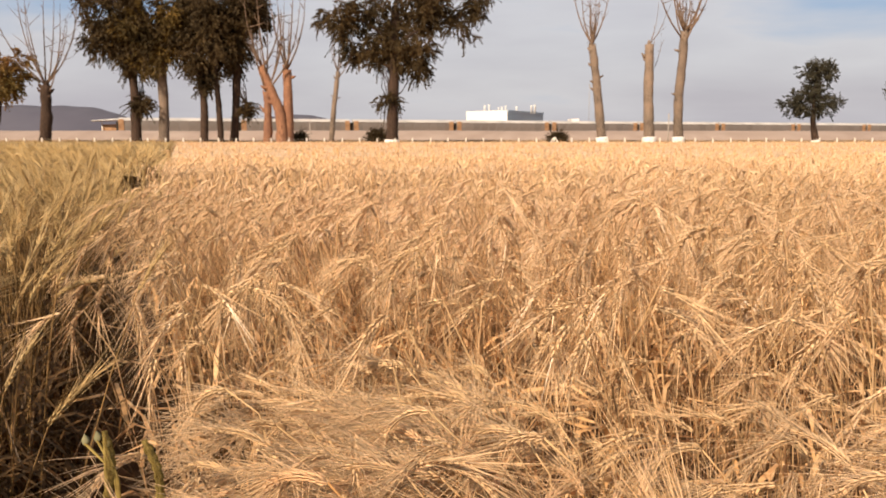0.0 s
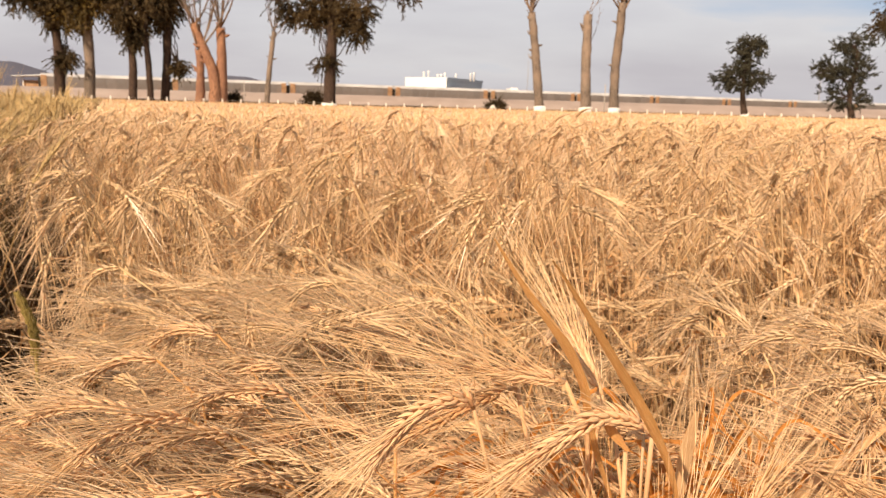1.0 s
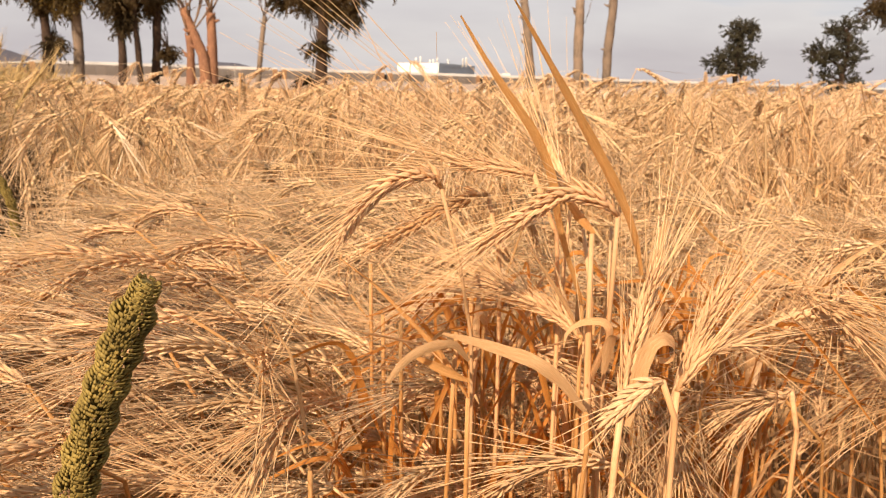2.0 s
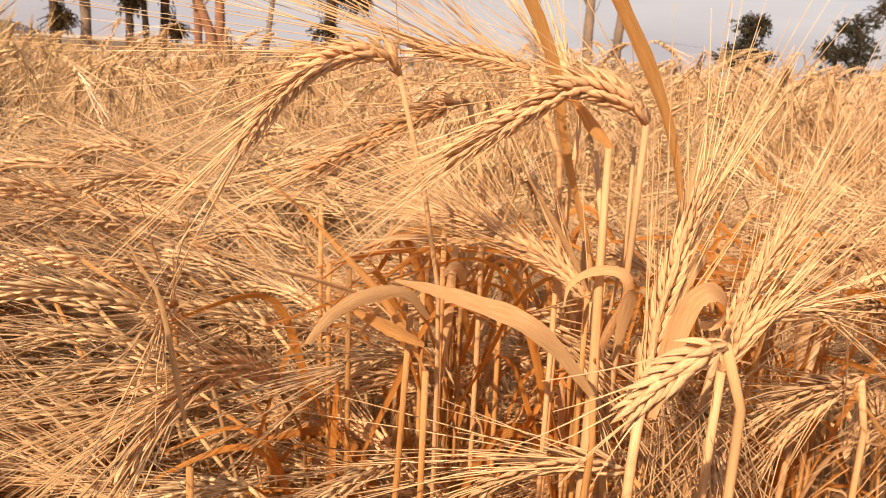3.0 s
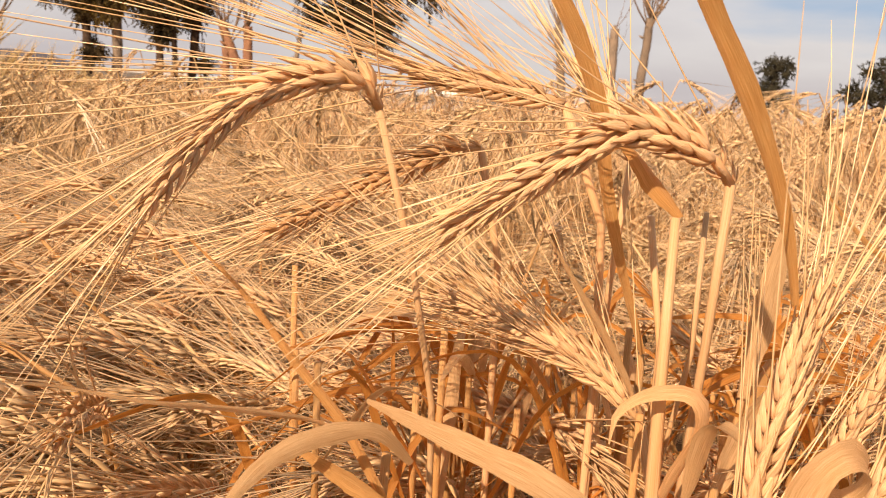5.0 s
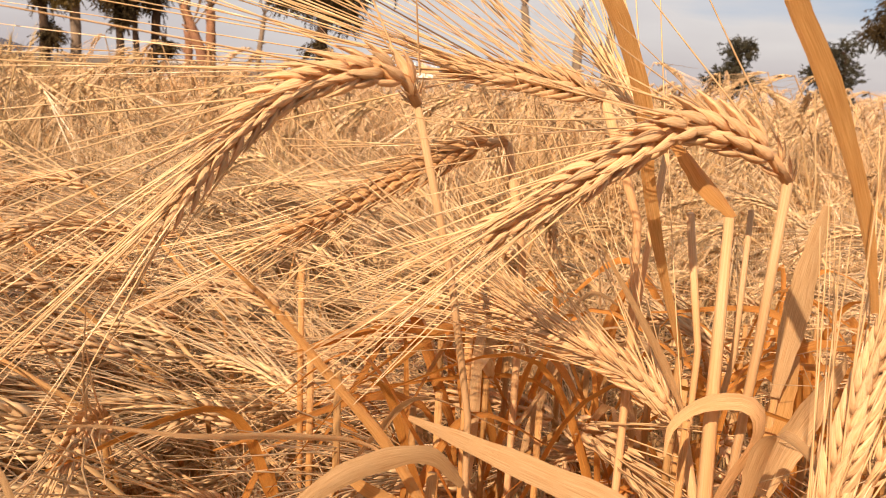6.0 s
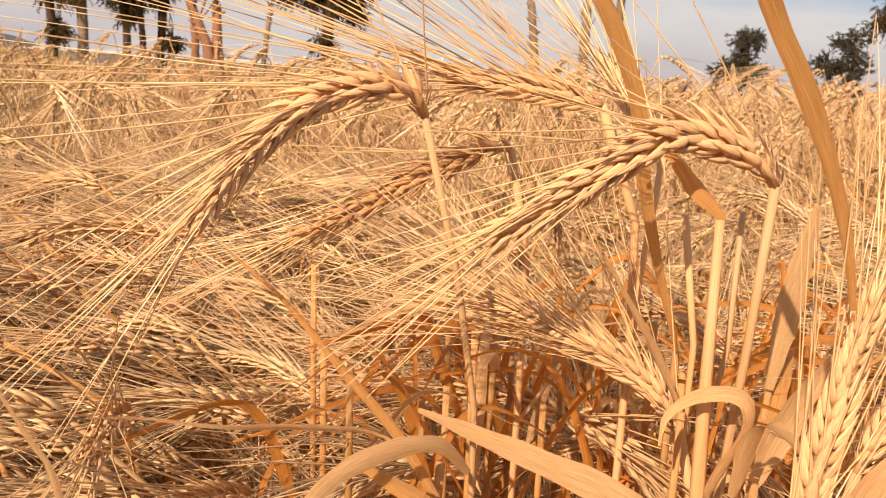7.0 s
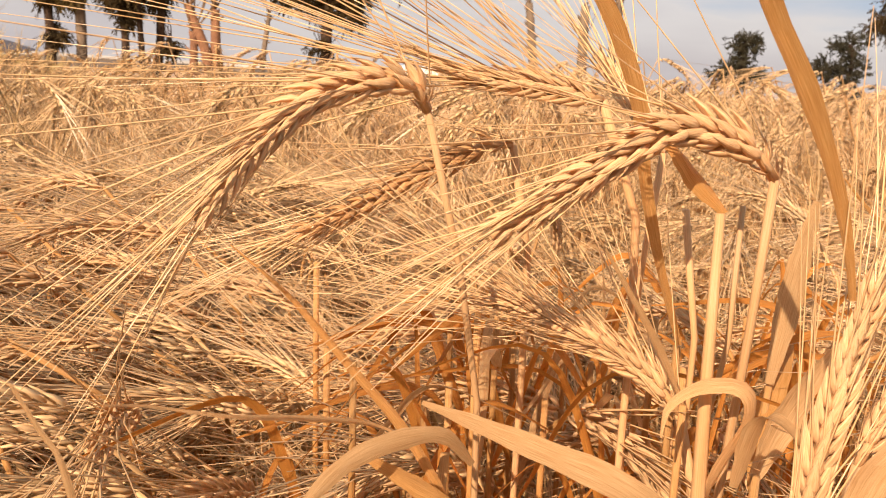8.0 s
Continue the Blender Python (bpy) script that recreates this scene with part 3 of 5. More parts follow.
def hero(label, foot):
    base = Vector((*foot, -0.02))
    return thing("barley_plant", base, label, "barley", "arching barley plants"), base


L_spikeA = [(0.2742, 0.6450, 0.7919), (0.2692, 0.6440, 0.7973), (0.2623, 0.6430, 0.8003), (0.2537, 0.6420, 0.8027), (0.2453, 0.6400, 0.8016), (0.2357, 0.6400, 0.7964), (0.2259, 0.6390, 0.7899), (0.2162, 0.6380, 0.7834), (0.2072, 0.6380, 0.7774)]
L_stemA = [(0.2742, 0.6450, 0.7919), (0.2743, 0.6460, 0.7784), (0.2749, 0.6480, 0.7584), (0.2744, 0.6500, 0.7400), (0.2757, 0.6550, 0.7075)]
L_spikeB = [(0.1926, 0.6500, 0.8036), (0.1906, 0.6480, 0.8077), (0.1857, 0.6460, 0.8098), (0.1784, 0.6440, 0.8094), (0.1708, 0.6420, 0.8069), (0.1623, 0.6400, 0.8012), (0.1556, 0.6380, 0.7948), (0.1501, 0.6370, 0.7873), (0.1439, 0.6360, 0.7789)]
L_stemB = [(0.1926, 0.6500, 0.8036), (0.1965, 0.6520, 0.7902), (0.2002, 0.6550, 0.7751), (0.2040, 0.6570, 0.7607), (0.2074, 0.6600, 0.7407), (0.2109, 0.6640, 0.7154)]
L_spikeC = [(0.2215, 0.7000, 0.7941), (0.2140, 0.7000, 0.7938), (0.2043, 0.7000, 0.7895), (0.1945, 0.7000, 0.7846), (0.1849, 0.7000, 0.7786), (0.1703, 0.7000, 0.7705), (0.1557, 0.7000, 0.7631)]
L_spikeT = [(0.2393, 0.6720, 0.8082), (0.2295, 0.6720, 0.8101), (0.2192, 0.6720, 0.8114), (0.2090, 0.6720, 0.8118), (0.1989, 0.6720, 0.8130)]
L_spikeD = [(0.2667, 0.6650, 0.7249), (0.2588, 0.6680, 0.7341), (0.2476, 0.6700, 0.7412), (0.2350, 0.6720, 0.7466), (0.2243, 0.6750, 0.7510), (0.2136, 0.6780, 0.7539)]
L_spikeE = [(0.2701, 0.6100, 0.7103), (0.2719, 0.6110, 0.7214), (0.2744, 0.6130, 0.7383), (0.2771, 0.6140, 0.7493), (0.2793, 0.6150, 0.7589), (0.2822, 0.6160, 0.7680), (0.2852, 0.6180, 0.7744)]
L_leafR = [(0.2754, 0.6120, 0.7716), (0.2731, 0.6130, 0.7830), (0.2681, 0.6140, 0.7973), (0.2603, 0.6140, 0.8122), (0.2553, 0.6140, 0.8204), (0.2511, 0.6140, 0.8274)]
L_leafF1 = [(0.2645, 0.6480, 0.7831), (0.2590, 0.6520, 0.7900), (0.2526, 0.6580, 0.7991), (0.2462, 0.6600, 0.7957)]
L_leafF2 = [(0.2685, 0.6750, 0.7413), (0.2613, 0.6730, 0.7596), (0.2555, 0.6710, 0.7755), (0.2505, 0.6690, 0.7923), (0.2473, 0.6670, 0.8069), (0.2405, 0.6650, 0.8220), (0.2339, 0.6630, 0.8325)]
L_sheathG = [(0.2630, 0.6470, 0.7832), (0.2633, 0.6460, 0.7684), (0.2634, 0.6450, 0.7519), (0.2629, 0.6430, 0.7353), (0.2639, 0.6420, 0.7147)]
L_cutH = [(0.2673, 0.6780, 0.7797), (0.2700, 0.6780, 0.7671), (0.2735, 0.6780, 0.7492)]
L_leafI = [(0.2495, 0.6350, 0.7317), (0.2510, 0.6360, 0.7389), (0.2583, 0.6370, 0.7435), (0.2671, 0.6370, 0.7441), (0.2711, 0.6360, 0.7411), (0.2721, 0.6380, 0.7327), (0.2690, 0.6400, 0.7244), (0.2661, 0.6420, 0.7147)]
L_leafJ = [(0.1938, 0.6400, 0.7374), (0.2058, 0.6220, 0.7395), (0.2169, 0.6120, 0.7387), (0.2288, 0.6020, 0.7369)]
L_leafK = [(0.1683, 0.6100, 0.7252), (0.1719, 0.6110, 0.7304), (0.1782, 0.6120, 0.7362), (0.1869, 0.6140, 0.7396), (0.1970, 0.6180, 0.7391)]
L_leafK2 = [(0.1813, 0.6250, 0.7311), (0.1891, 0.6200, 0.7291), (0.1965, 0.6150, 0.7273), (0.2024, 0.6100, 0.7261)]
L_leafL = [(0.1441, 0.6750, 0.7661), (0.1557, 0.6650, 0.7599), (0.1638, 0.6550, 0.7557), (0.1781, 0.6400, 0.7446), (0.1886, 0.6330, 0.7350), (0.1974, 0.6250, 0.7237)]
L_leafM = [(0.2700, 0.6000, 0.7084), (0.2720, 0.5980, 0.7267), (0.2737, 0.5960, 0.7399), (0.2760, 0.5940, 0.7471), (0.2820, 0.5960, 0.7486), (0.2877, 0.6000, 0.7435), (0.2887, 0.6060, 0.7360), (0.2846, 0.6080, 0.7355)]
L_leafN = [(0.3187, 0.7000, 0.7810), (0.3154, 0.7000, 0.7603), (0.3135, 0.7000, 0.7418), (0.3081, 0.6950, 0.7227)]
L_spikeR2 = [(0.3021, 0.6200, 0.7235), (0.3063, 0.6200, 0.7307), (0.3145, 0.6200, 0.7364)]
L_leafR3 = [(0.3386, 0.7200, 0.7869), (0.3471, 0.7100, 0.7732), (0.3561, 0.7000, 0.7641), (0.3573, 0.6900, 0.7608)]
L_spikeE2 = [(0.3170, 0.6600, 0.7127), (0.3242, 0.6600, 0.7305), (0.3328, 0.6600, 0.7481), (0.3404, 0.6600, 0.7597)]
L_leafE2 = [(0.3404, 0.6600, 0.7597), (0.3498, 0.6600, 0.7539), (0.3591, 0.6600, 0.7363), (0.3671, 0.6600, 0.7092), (0.3700, 0.6600, 0.6781)]
L_spikeS = [(0.3801, 0.7000, 0.7008), (0.3910, 0.7000, 0.7224), (0.4052, 0.7000, 0.7290), (0.4226, 0.7000, 0.7233), (0.4376, 0.7000, 0.7122), (0.4534, 0.7000, 0.6968)]
L_spikeU = [(0.3886, 0.6800, 0.6917), (0.3766, 0.6800, 0.6837), (0.3648, 0.6800, 0.6741), (0.3551, 0.6800, 0.6593)]
L_leafV = [(0.4144, 0.7400, 0.7209), (0.4343, 0.7400, 0.7371), (0.4541, 0.7400, 0.7531), (0.4738, 0.7400, 0.7637)]
L_spikeX = [(0.2574, 0.5350, 0.7540), (0.2529, 0.5350, 0.7522), (0.2476, 0.5350, 0.7482), (0.2423, 0.5350, 0.7432), (0.2378, 0.5350, 0.7385)]
L_stemX = [(0.2596, 0.5370, 0.7559), (0.2622, 0.5380, 0.7483), (0.2650, 0.5400, 0.7338)]
L_leafY = [(0.1430, 0.5800, 0.7610), (0.1471, 0.5900, 0.7568), (0.1577, 0.6000, 0.7510), (0.1711, 0.6200, 0.7417), (0.1862, 0.6400, 0.7303)]
L_leafZ = [(0.1214, 0.6000, 0.7557), (0.1255, 0.6000, 0.7477), (0.1297, 0.6000, 0.7384)]
L_weed2 = [(0.0691, 0.5300, 0.7194), (0.0767, 0.5300, 0.7442), (0.0845, 0.5300, 0.7641), (0.0903, 0.5300, 0.7783), (0.0953, 0.5300, 0.7887)]
L_weed1a = [(-0.2008, 1.0000, 0.7128), (-0.1950, 1.0000, 0.7475), (-0.1995, 1.0000, 0.7779)]
L_weed1b = [(-0.1503, 1.0000, 0.7128), (-0.1525, 1.0000, 0.7420), (-0.1632, 1.0000, 0.7697)]
L_weed1c = [(-0.1875, 1.0000, 0.7128), (-0.2113, 1.0000, 0.7586), (-0.2186, 1.0000, 0.7669)]
L_stemE = [(0.2701, 0.6100, 0.7103), (0.2682, 0.6070, 0.7003)]
VIEW = (0, 1, 0)


def across_of(head):
    """Rows of grain on the upper and lower edge, the braid toward the walk."""
    t = Vector(head[-1]) - Vector(head[0])
    return t.cross(Vector(VIEW)).normalized()


# the arching golden ear and its sheathed stalk
p, b = hero("golden barley ear arching over, long beards, pale sheathed stalk", (0.275, 0.68))
hero_ear(p, b, L_spikeA, across_of(L_spikeA), 0.066, 15, (0.05, 0.28), 0.0, 0.92)
hero_stem(p, b, [*L_stemA, (0.277, 0.668, 0.60), (0.276, 0.68, 0.30), (0.275, 0.68, -0.02)], 0.00115)

p, b = hero("stout barley stalk in a pale sheath, amber leaf bent over", (0.266, 0.645))
hero_stem(p, b, [*L_sheathG, (0.265, 0.643, 0.55), (0.266, 0.645, 0.3), (0.266, 0.645, -0.02)], 0.0026, (0.3,), mouth=0.42)
hero_leaf(p, b, L_leafF1, 0.0050, "amber", (0.7, 0, 0.7), 0.6, 60, 0.002)
hero_leaf(p, b, [(0.267, 0.645, 0.71), *L_leafI[::-1]], 0.0064, "leaf", (1, 0.2, 0.3), 0.25, 40, 0.0006, 0.3, "pale curled leaf")

p, b = hero("barley stalk with a long upright amber leaf blade", (0.272, 0.69))
hero_stem(p, b, [(0.2690, 0.677, 0.7405), (0.271, 0.682, 0.62), (0.272, 0.69, 0.3), (0.272, 0.69, -0.02)], 0.0011, (0.3,), "straw")
hero_leaf(p, b, [*L_leafF2, (0.2148, 0.6600, 0.8576), (0.2002, 0.6580, 0.8799)], 0.0048, "amber", (1, 0, 0.45), -0.5, 14, 0.0008, 0.5, "amber upright leaf blade")

# the second nodding ear
p, b = hero("nodding golden barley ear with a fan of long beards", (0.214, 0.675))
hero_ear(p, b, L_spikeB, across_of(L_spikeB), 0.088, 14, (0.06, 0.34), 0.0, 0.78, 0.6)
hero_stem(p, b, [*L_stemB, (0.213, 0.67, 0.6), (0.214, 0.675, 0.3), (0.214, 0.675, -0.02)], 0.00092)

# the ear lying level behind, beards spraying up and aside
p, b = hero("level golden barley ear with beards spraying aside", (0.262, 0.70))
hero_ear(p, b, L_spikeT, (0, 0.3, 1), 0.140, 11, (0.05, 0.40), -0.46, 0.74, 0.8)
hero_stem(p, b, [L_spikeT[0], (0.2475, 0.676, 0.803), (0.2545, 0.682, 0.78), (0.26, 0.69, 0.7), (0.262, 0.70, 0.3), (0.262, 0.70, -0.02)], 0.0012)

p, b = hero("half-hidden barley ear, beards rising steeply aside", (0.268, 0.715))
hero_ear(p, b, [(0.2638, 0.6900, 0.7943), (0.2597, 0.7000, 0.8049), (0.2559, 0.7120, 0.8142), (0.2501, 0.7220, 0.8226)], (0.6, 0.2, 0.6), 0.105, 9, (0.05, 0.40), -0.15, 0.72, 0.7)
hero_stem(p, b, [(0.2638, 0.6900, 0.7943), (0.2640, 0.700, 0.74), (0.268, 0.715, 0.5), (0.268, 0.715, -0.02)], 0.0010)

p, b = hero("drooping barley ear, shade put into its brownish grains, beards pressed together", (0.236, 0.73))
hero_ear(p, b, L_spikeC, across_of(L_spikeC), 0.075, 12, (0.05, 0.25), 0.0, 0.8, grain=SHADED_KERNEL)
hero_stem(p, b, [L_spikeC[0], (0.2265, 0.703, 0.786), (0.2305, 0.71, 0.76), (0.235, 0.725, 0.6), (0.236, 0.73, -0.02)], 0.0012)

p, b = hero("pale straw barley ear leaning aside among stalks", (0.285, 0.66))
hero_ear(p, b, L_spikeD, across_of(L_spikeD), 0.105, 15, (0.10, 0.60), 0.0, 0.82, 0.95, 0.75)
hero_stem(p, b, [L_spikeD[0], (0.2705, 0.664, 0.715), (0.277, 0.662, 0.67), (0.283, 0.66, 0.5), (0.285, 0.66, -0.02)], 0.0014)

p, b = hero("upright pale barley ear with an amber leaf beside it", (0.262, 0.60))
hero_ear(p, b, L_spikeE, across_of(L_spikeE), 0.085, 18, (0.08, 0.30), 0.0, 0.84, 0.38)
hero_stem(p, b, [*L_stemE, (0.262, 0.60, 0.5), (0.262, 0.60, -0.02)], 0.0016)
hero_leaf(p, b, [*L_leafR, (0.2232, 0.6060, 0.8691), (0.2137, 0.6000, 0.8817)], 0.0045, "amber", (1, 0, 0.3), -0.85, 8, 0.0006, 0.35, "amber upright leaf blade")
hero_leaf(p, b, L_leafM, 0.0066, "leaf", (1, -0.7, 0.0), -0.2, 25, 0.0035, 0.3, "pale leaf curled into a loop")

p, b = hero("barley ear beside the upright one, its leaf bent over", (0.31, 0.665))
hero_ear(p, b, L_spikeE2, across_of(L_spikeE2), 0.08, 11, (0.08, 0.34), 0.0, 0.76)
hero_stem(p, b, [L_spikeE2[0], (0.313, 0.662, 0.68), (0.31, 0.665, 0.4), (0.31, 0.665, -0.02)], 0.0015)
hero_leaf(p, b, L_leafE2, 0.006, "leaf", (0.3, 1, 0), 0.3, 40)

p, b = hero("drooping pale barley ear, plump grains", (0.372, 0.705))
hero_ear(p, b, L_spikeS, across_of(L_spikeS), 0.07, 15, (0.08, 0.34), 0.0, 0.88)
hero_stem(p, b, [L_spikeS[0], (0.376, 0.702, 0.66), (0.372, 0.705, 0.4), (0.372, 0.705, -0.02)], 0.0016)
hero_leaf(p, b, [(0.376, 0.702, 0.66), (0.39, 0.73, 0.70), *L_leafV], 0.011, "leaf", (0.2, 0.2, 1), 0.3, 60)

p, b = hero("short pale barley ear hanging low", (0.396, 0.685))
hero_ear(p, b, L_spikeU, across_of(L_spikeU), 0.06, 11, (0.1, 0.4), 0.0, 0.85)
hero_stem(p, b, [L_spikeU[0], (0.394, 0.681, 0.685), (0.397, 0.684, 0.6), (0.396, 0.685, -0.02)], 0.0015)

p, b = hero("barley ear bent low on a thin stalk", (0.267, 0.545))
hero_ear(p, b, L_spikeX, across_of(L_spikeX), 0.03, 9, (0.06, 0.3), 0.0, 0.7, 0.12)
hero_stem(p, b, [L_spikeX[0], *L_stemX, (0.267, 0.545, 0.5), (0.267, 0.545, -0.02)], 0.0011)

p, b = hero("low drooping barley ear at the foot of the upright one", (0.298, 0.62))
hero_ear(p, b, [(0.2990, 0.62, 0.716), *L_spikeR2, (0.325, 0.622, 0.738), (0.337, 0.624, 0.733)], (0, 0.3, 1), 0.06, 12, (0.1, 0.4), 0.0, 0.78)
hero_stem(p, b, [(0.2990, 0.62, 0.716), (0.298, 0.62, 0.65), (0.298, 0.62, 0.4), (0.298, 0.62, -0.02)], 0.0015)
hero_leaf(p, b, [(0.298, 0.62, 0.6), (0.33, 0.66, 0.70), *L_leafR3[::-1]], 0.007, "amber", (0.2, 0.2, 1), 0.3, 30)

# stalks that show their leaves more than their ears
p, b = hero("broken dry barley stalk, snapped off below the ear", (0.276, 0.68))
hero_stem(p, b, [*L_cutH, (0.275, 0.679, 0.70), (0.276, 0.68, 0.4), (0.276, 0.68, -0.02)], 0.00080, (0.02,))
p, b = hero("thin broken dry barley stalk beside the sheathed one", (0.272, 0.665))
hero_stem(p, b, [*[(0.2787, 0.6680, 0.7826), (0.2787, 0.6680, 0.7639), (0.2793, 0.6680, 0.7428)], (0.271, 0.668, 0.66), (0.272, 0.665, 0.4), (0.272, 0.665, -0.02)], 0.00062, (0.04,))
p, b = hero("barley stalk with a slim pale upright blade", (0.266, 0.66))
hero_stem(p, b, [(0.2629, 0.6550, 0.7316), (0.266, 0.66, 0.6), (0.266, 0.66, 0.3), (0.266, 0.66, -0.02)], 0.0010, (0.3,), "straw")
hero_leaf(p, b, [(0.2629, 0.6550, 0.7316), (0.2530, 0.6520, 0.7487), (0.2420, 0.6480, 0.7647), (0.2334, 0.6450, 0.7768)], 0.0021, "leaf", (1, 0, 0.4), -0.7, 10, 0.0004, 0.3)
p, b = hero("leafy barley stalk, broad pale leaves folded over", (0.288, 0.655))
hero_stem(p, b, [(0.2824, 0.6500, 0.7144), (0.287, 0.655, 0.6), (0.288, 0.655, 0.3), (0.288, 0.655, -0.02)], 0.0012, (0.3,), "straw")
hero_leaf(p, b, [(0.2876, 0.6600, 0.7089), (0.2922, 0.6600, 0.7224), (0.2994, 0.6620, 0.7341), (0.3105, 0.6680, 0.7437)], 0.0105, "leaf", (1, 0, -0.3), -0.25, 20, 0.003, 0.35)
hero_leaf(p, b, [(0.2693, 0.6360, 0.7185), (0.2714, 0.6320, 0.7367), (0.2744, 0.6280, 0.7386), (0.2819, 0.6260, 0.7314)], 0.0060, "leaf", (0.6, 0, -0.8), 0.3, 60, 0.0015, 0.4)
hero_leaf(p, b, [(0.2991, 0.6800, 0.6945), (0.3044, 0.6900, 0.7074), (0.3136, 0.7000, 0.7215), (0.3254, 0.7150, 0.7296)], 0.0085, "amber", (1, 0, 0.2), 0.3, -50, 0.002, 0.4)
p, b = hero("barley stalk with a broad pale hanging leaf", (0.245, 0.60))
hero_stem(p, b, [(0.2526, 0.6040, 0.7134), (0.2548, 0.6050, 0.7057), (0.244, 0.60, 0.5), (0.245, 0.60, -0.02)], 0.0011, (0.3,), "straw")
hero_leaf(p, b, [(0.2526, 0.6040, 0.7134), (0.2401, 0.6010, 0.7285), *L_leafJ[::-1]], 0.0060, "leaf", (0.3, -0.15, 1.0), 0.2, 12, 0.001, 0.35, "broad pale straw leaf")
p, b = hero("barley stalk with a narrow leaf slanting across", (0.205, 0.62))
hero_stem(p, b, [(0.2040, 0.622, 0.713), (0.205, 0.62, 0.5), (0.205, 0.62, -0.02)], 0.0011, (0.3,), "straw")
hero_leaf(p, b, [(0.2040, 0.622, 0.713), *L_leafL[::-1]], 0.0024, "amber", (0.8, 0.1, 0.6), 0.9, 20, 0.0004, 0.2, "narrow rolled brown leaf")
p, b = hero("barley stalk with arching dry leaves near the ground", (0.19, 0.635))
hero_stem(p, b, [(0.1990, 0.633, 0.728), (0.195, 0.634, 0.6), (0.19, 0.635, 0.3), (0.19, 0.635, -0.02)], 0.0011, (0.3,), "straw")
hero_leaf(p, b, [(0.2045, 0.6260, 0.7290), *L_leafK[::-1]], 0.0046, "leaf", (0.2, -0.2, 1.0), 0.25, 20, 0.002, 0.5)
hero_leaf(p, b, L_leafK2, 0.0052, "amber", (0.3, -0.1, 1.0), 0.25, 20, 0.002, 0.5)
hero_leaf(p, b, [(0.1960, 0.637, 0.722), *L_leafY[::-1]], 0.0013, "leaf", (0.2, -0.4, 0.8), 0.9, 160, 0.0006, 0.3)
p, b = hero("barley stalk with a pale leaf standing beside it", (0.303, 0.69))
hero_stem(p, b, [(0.3081, 0.695, 0.722), (0.306, 0.694, 0.6), (0.303, 0.69, -0.02)], 0.0011, (0.3,), "straw")
hero_leaf(p, b, L_leafN[::-1], 0.0080, "leaf", (1, -0.4, 0.1), 0.25, 12, 0.0025, 0.4)
p, b = hero("dry barley stalk with a short leaf, leaning", (0.136, 0.60))
hero_leaf(p, b, [(0.136, 0.60, 0.70), *L_leafZ[::-1]], 0.0017, "leaf", (1, 0, 0.4), 0.6, 10, 0.0006)
hero_stem(p, b, [(0.1360, 0.602, 0.69), (0.136, 0.60, 0.6), (0.136, 0.60, -0.02)], 0.0011, (0.3,), "straw")


# leafy stalks low behind the ears
r3 = random.Random(77)
for k in range(38):
    x, y = (r3.uniform(0.265, 0.43), r3.uniform(0.715, 0.86)) if k < 20 else (r3.uniform(0.165, 0.29), r3.uniform(0.69, 0.80))
    p, b = hero("dry barley stalk with broad orange-brown leaves", (x, y))
    top = r3.uniform(0.68, 0.72) if k < 20 else r3.uniform(0.70, 0.745)
    hero_stem(p, b, [(x - 0.006, y, top), (x - 0.003, y, 0.5), (x, y, -0.02)], 0.0012, (0.3,), "straw")
    for q in range(4):
        a, z, ln = r3.uniform(0, 6.28), r3.uniform(0.52, top - 0.02), r3.uniform(0.10, 0.16)
        o = Vector((math.cos(a), math.sin(a) * 0.7, 0))
        s = Vector((x - 0.004, y, z))
        e = min(z + ln * r3.uniform(0.5, 0.95), 0.728)
        hero_leaf(p, b, [s, s + o * ln * 0.15 + Vector((0, 0, (e - z) * 0.5)), s + o * ln * 0.35 + Vector((0, 0, e - z)), s + o * ln * r3.uniform(0.6, 0.9) + Vector((0, 0, (e - z) * r3.uniform(0.5, 1.0)))], r3.uniform(0.003, 0.0056), ("rust", "rust", "rust", "leaf")[q], o.cross(Vector((0, 0, 1))), 0.35, r3.uniform(-120, 120))


# ---------------------------------------------------------------- near plants, each a thing
def near_plant(i):
    r = random.Random(500 + i)
    g = stalk_geo(r, 1, r.uniform(0.64, 0.72), r.uniform(75, 146), r.uniform(0.066, 0.08), r.uniform(0.075, 0.105))
    ob = thing("barley_plant", (0, 0, -0.02), "ripe barley stalk with a nodding bearded ear and dry leaves", "barley", "ripe barley plants")
    part("stem", g["stem"], STRAW["straw"], ob)
    ear = part("ear", g["ear"], STRAW["kernel"], ob)
    part("beard", g["awns"], STRAW["awn"], ear)
    part("leaf", g["leaf"], STRAW["leaf"], ob)
    part("leaf", g["leaf2"], STRAW["rust" if i % 3 else "amber"], ob)
    return ob


NEAR = [near_plant(i) for i in range(14)]
near_spots = []
r2 = random.Random(31)
while len(near_spots) < 270:
    x, y = r2.uniform(-0.45, 1.05), r2.uniform(0.60, 1.36)
    if x < edge(y) + (0.13 if y > 1.05 else 0.23) or not inside(x, y):
        continue
    if 0.38 < x < 0.78 and 0.75 < y < 1.25 and r2.random() < 0.4:
        continue
    low = 1.0
    if 0.10 < x < 0.40 and y < 0.72:
        continue
    if y < 0.70 and x < 0.40:
        low = 0.94
    if y < 0.80 and 0.12 < x < 0.40:
        low = 0.965
    near_spots.append((x, y, low))
for k in range(40):
    near_spots.append((r2.uniform(0.10, 0.32), r2.uniform(0.63, 0.73), r2.uniform(0.82, 0.93)))
for k in range(30):
    near_spots.append((r2.uniform(0.32, 0.50), r2.uniform(0.62, 0.78), r2.uniform(0.82, 0.95)))
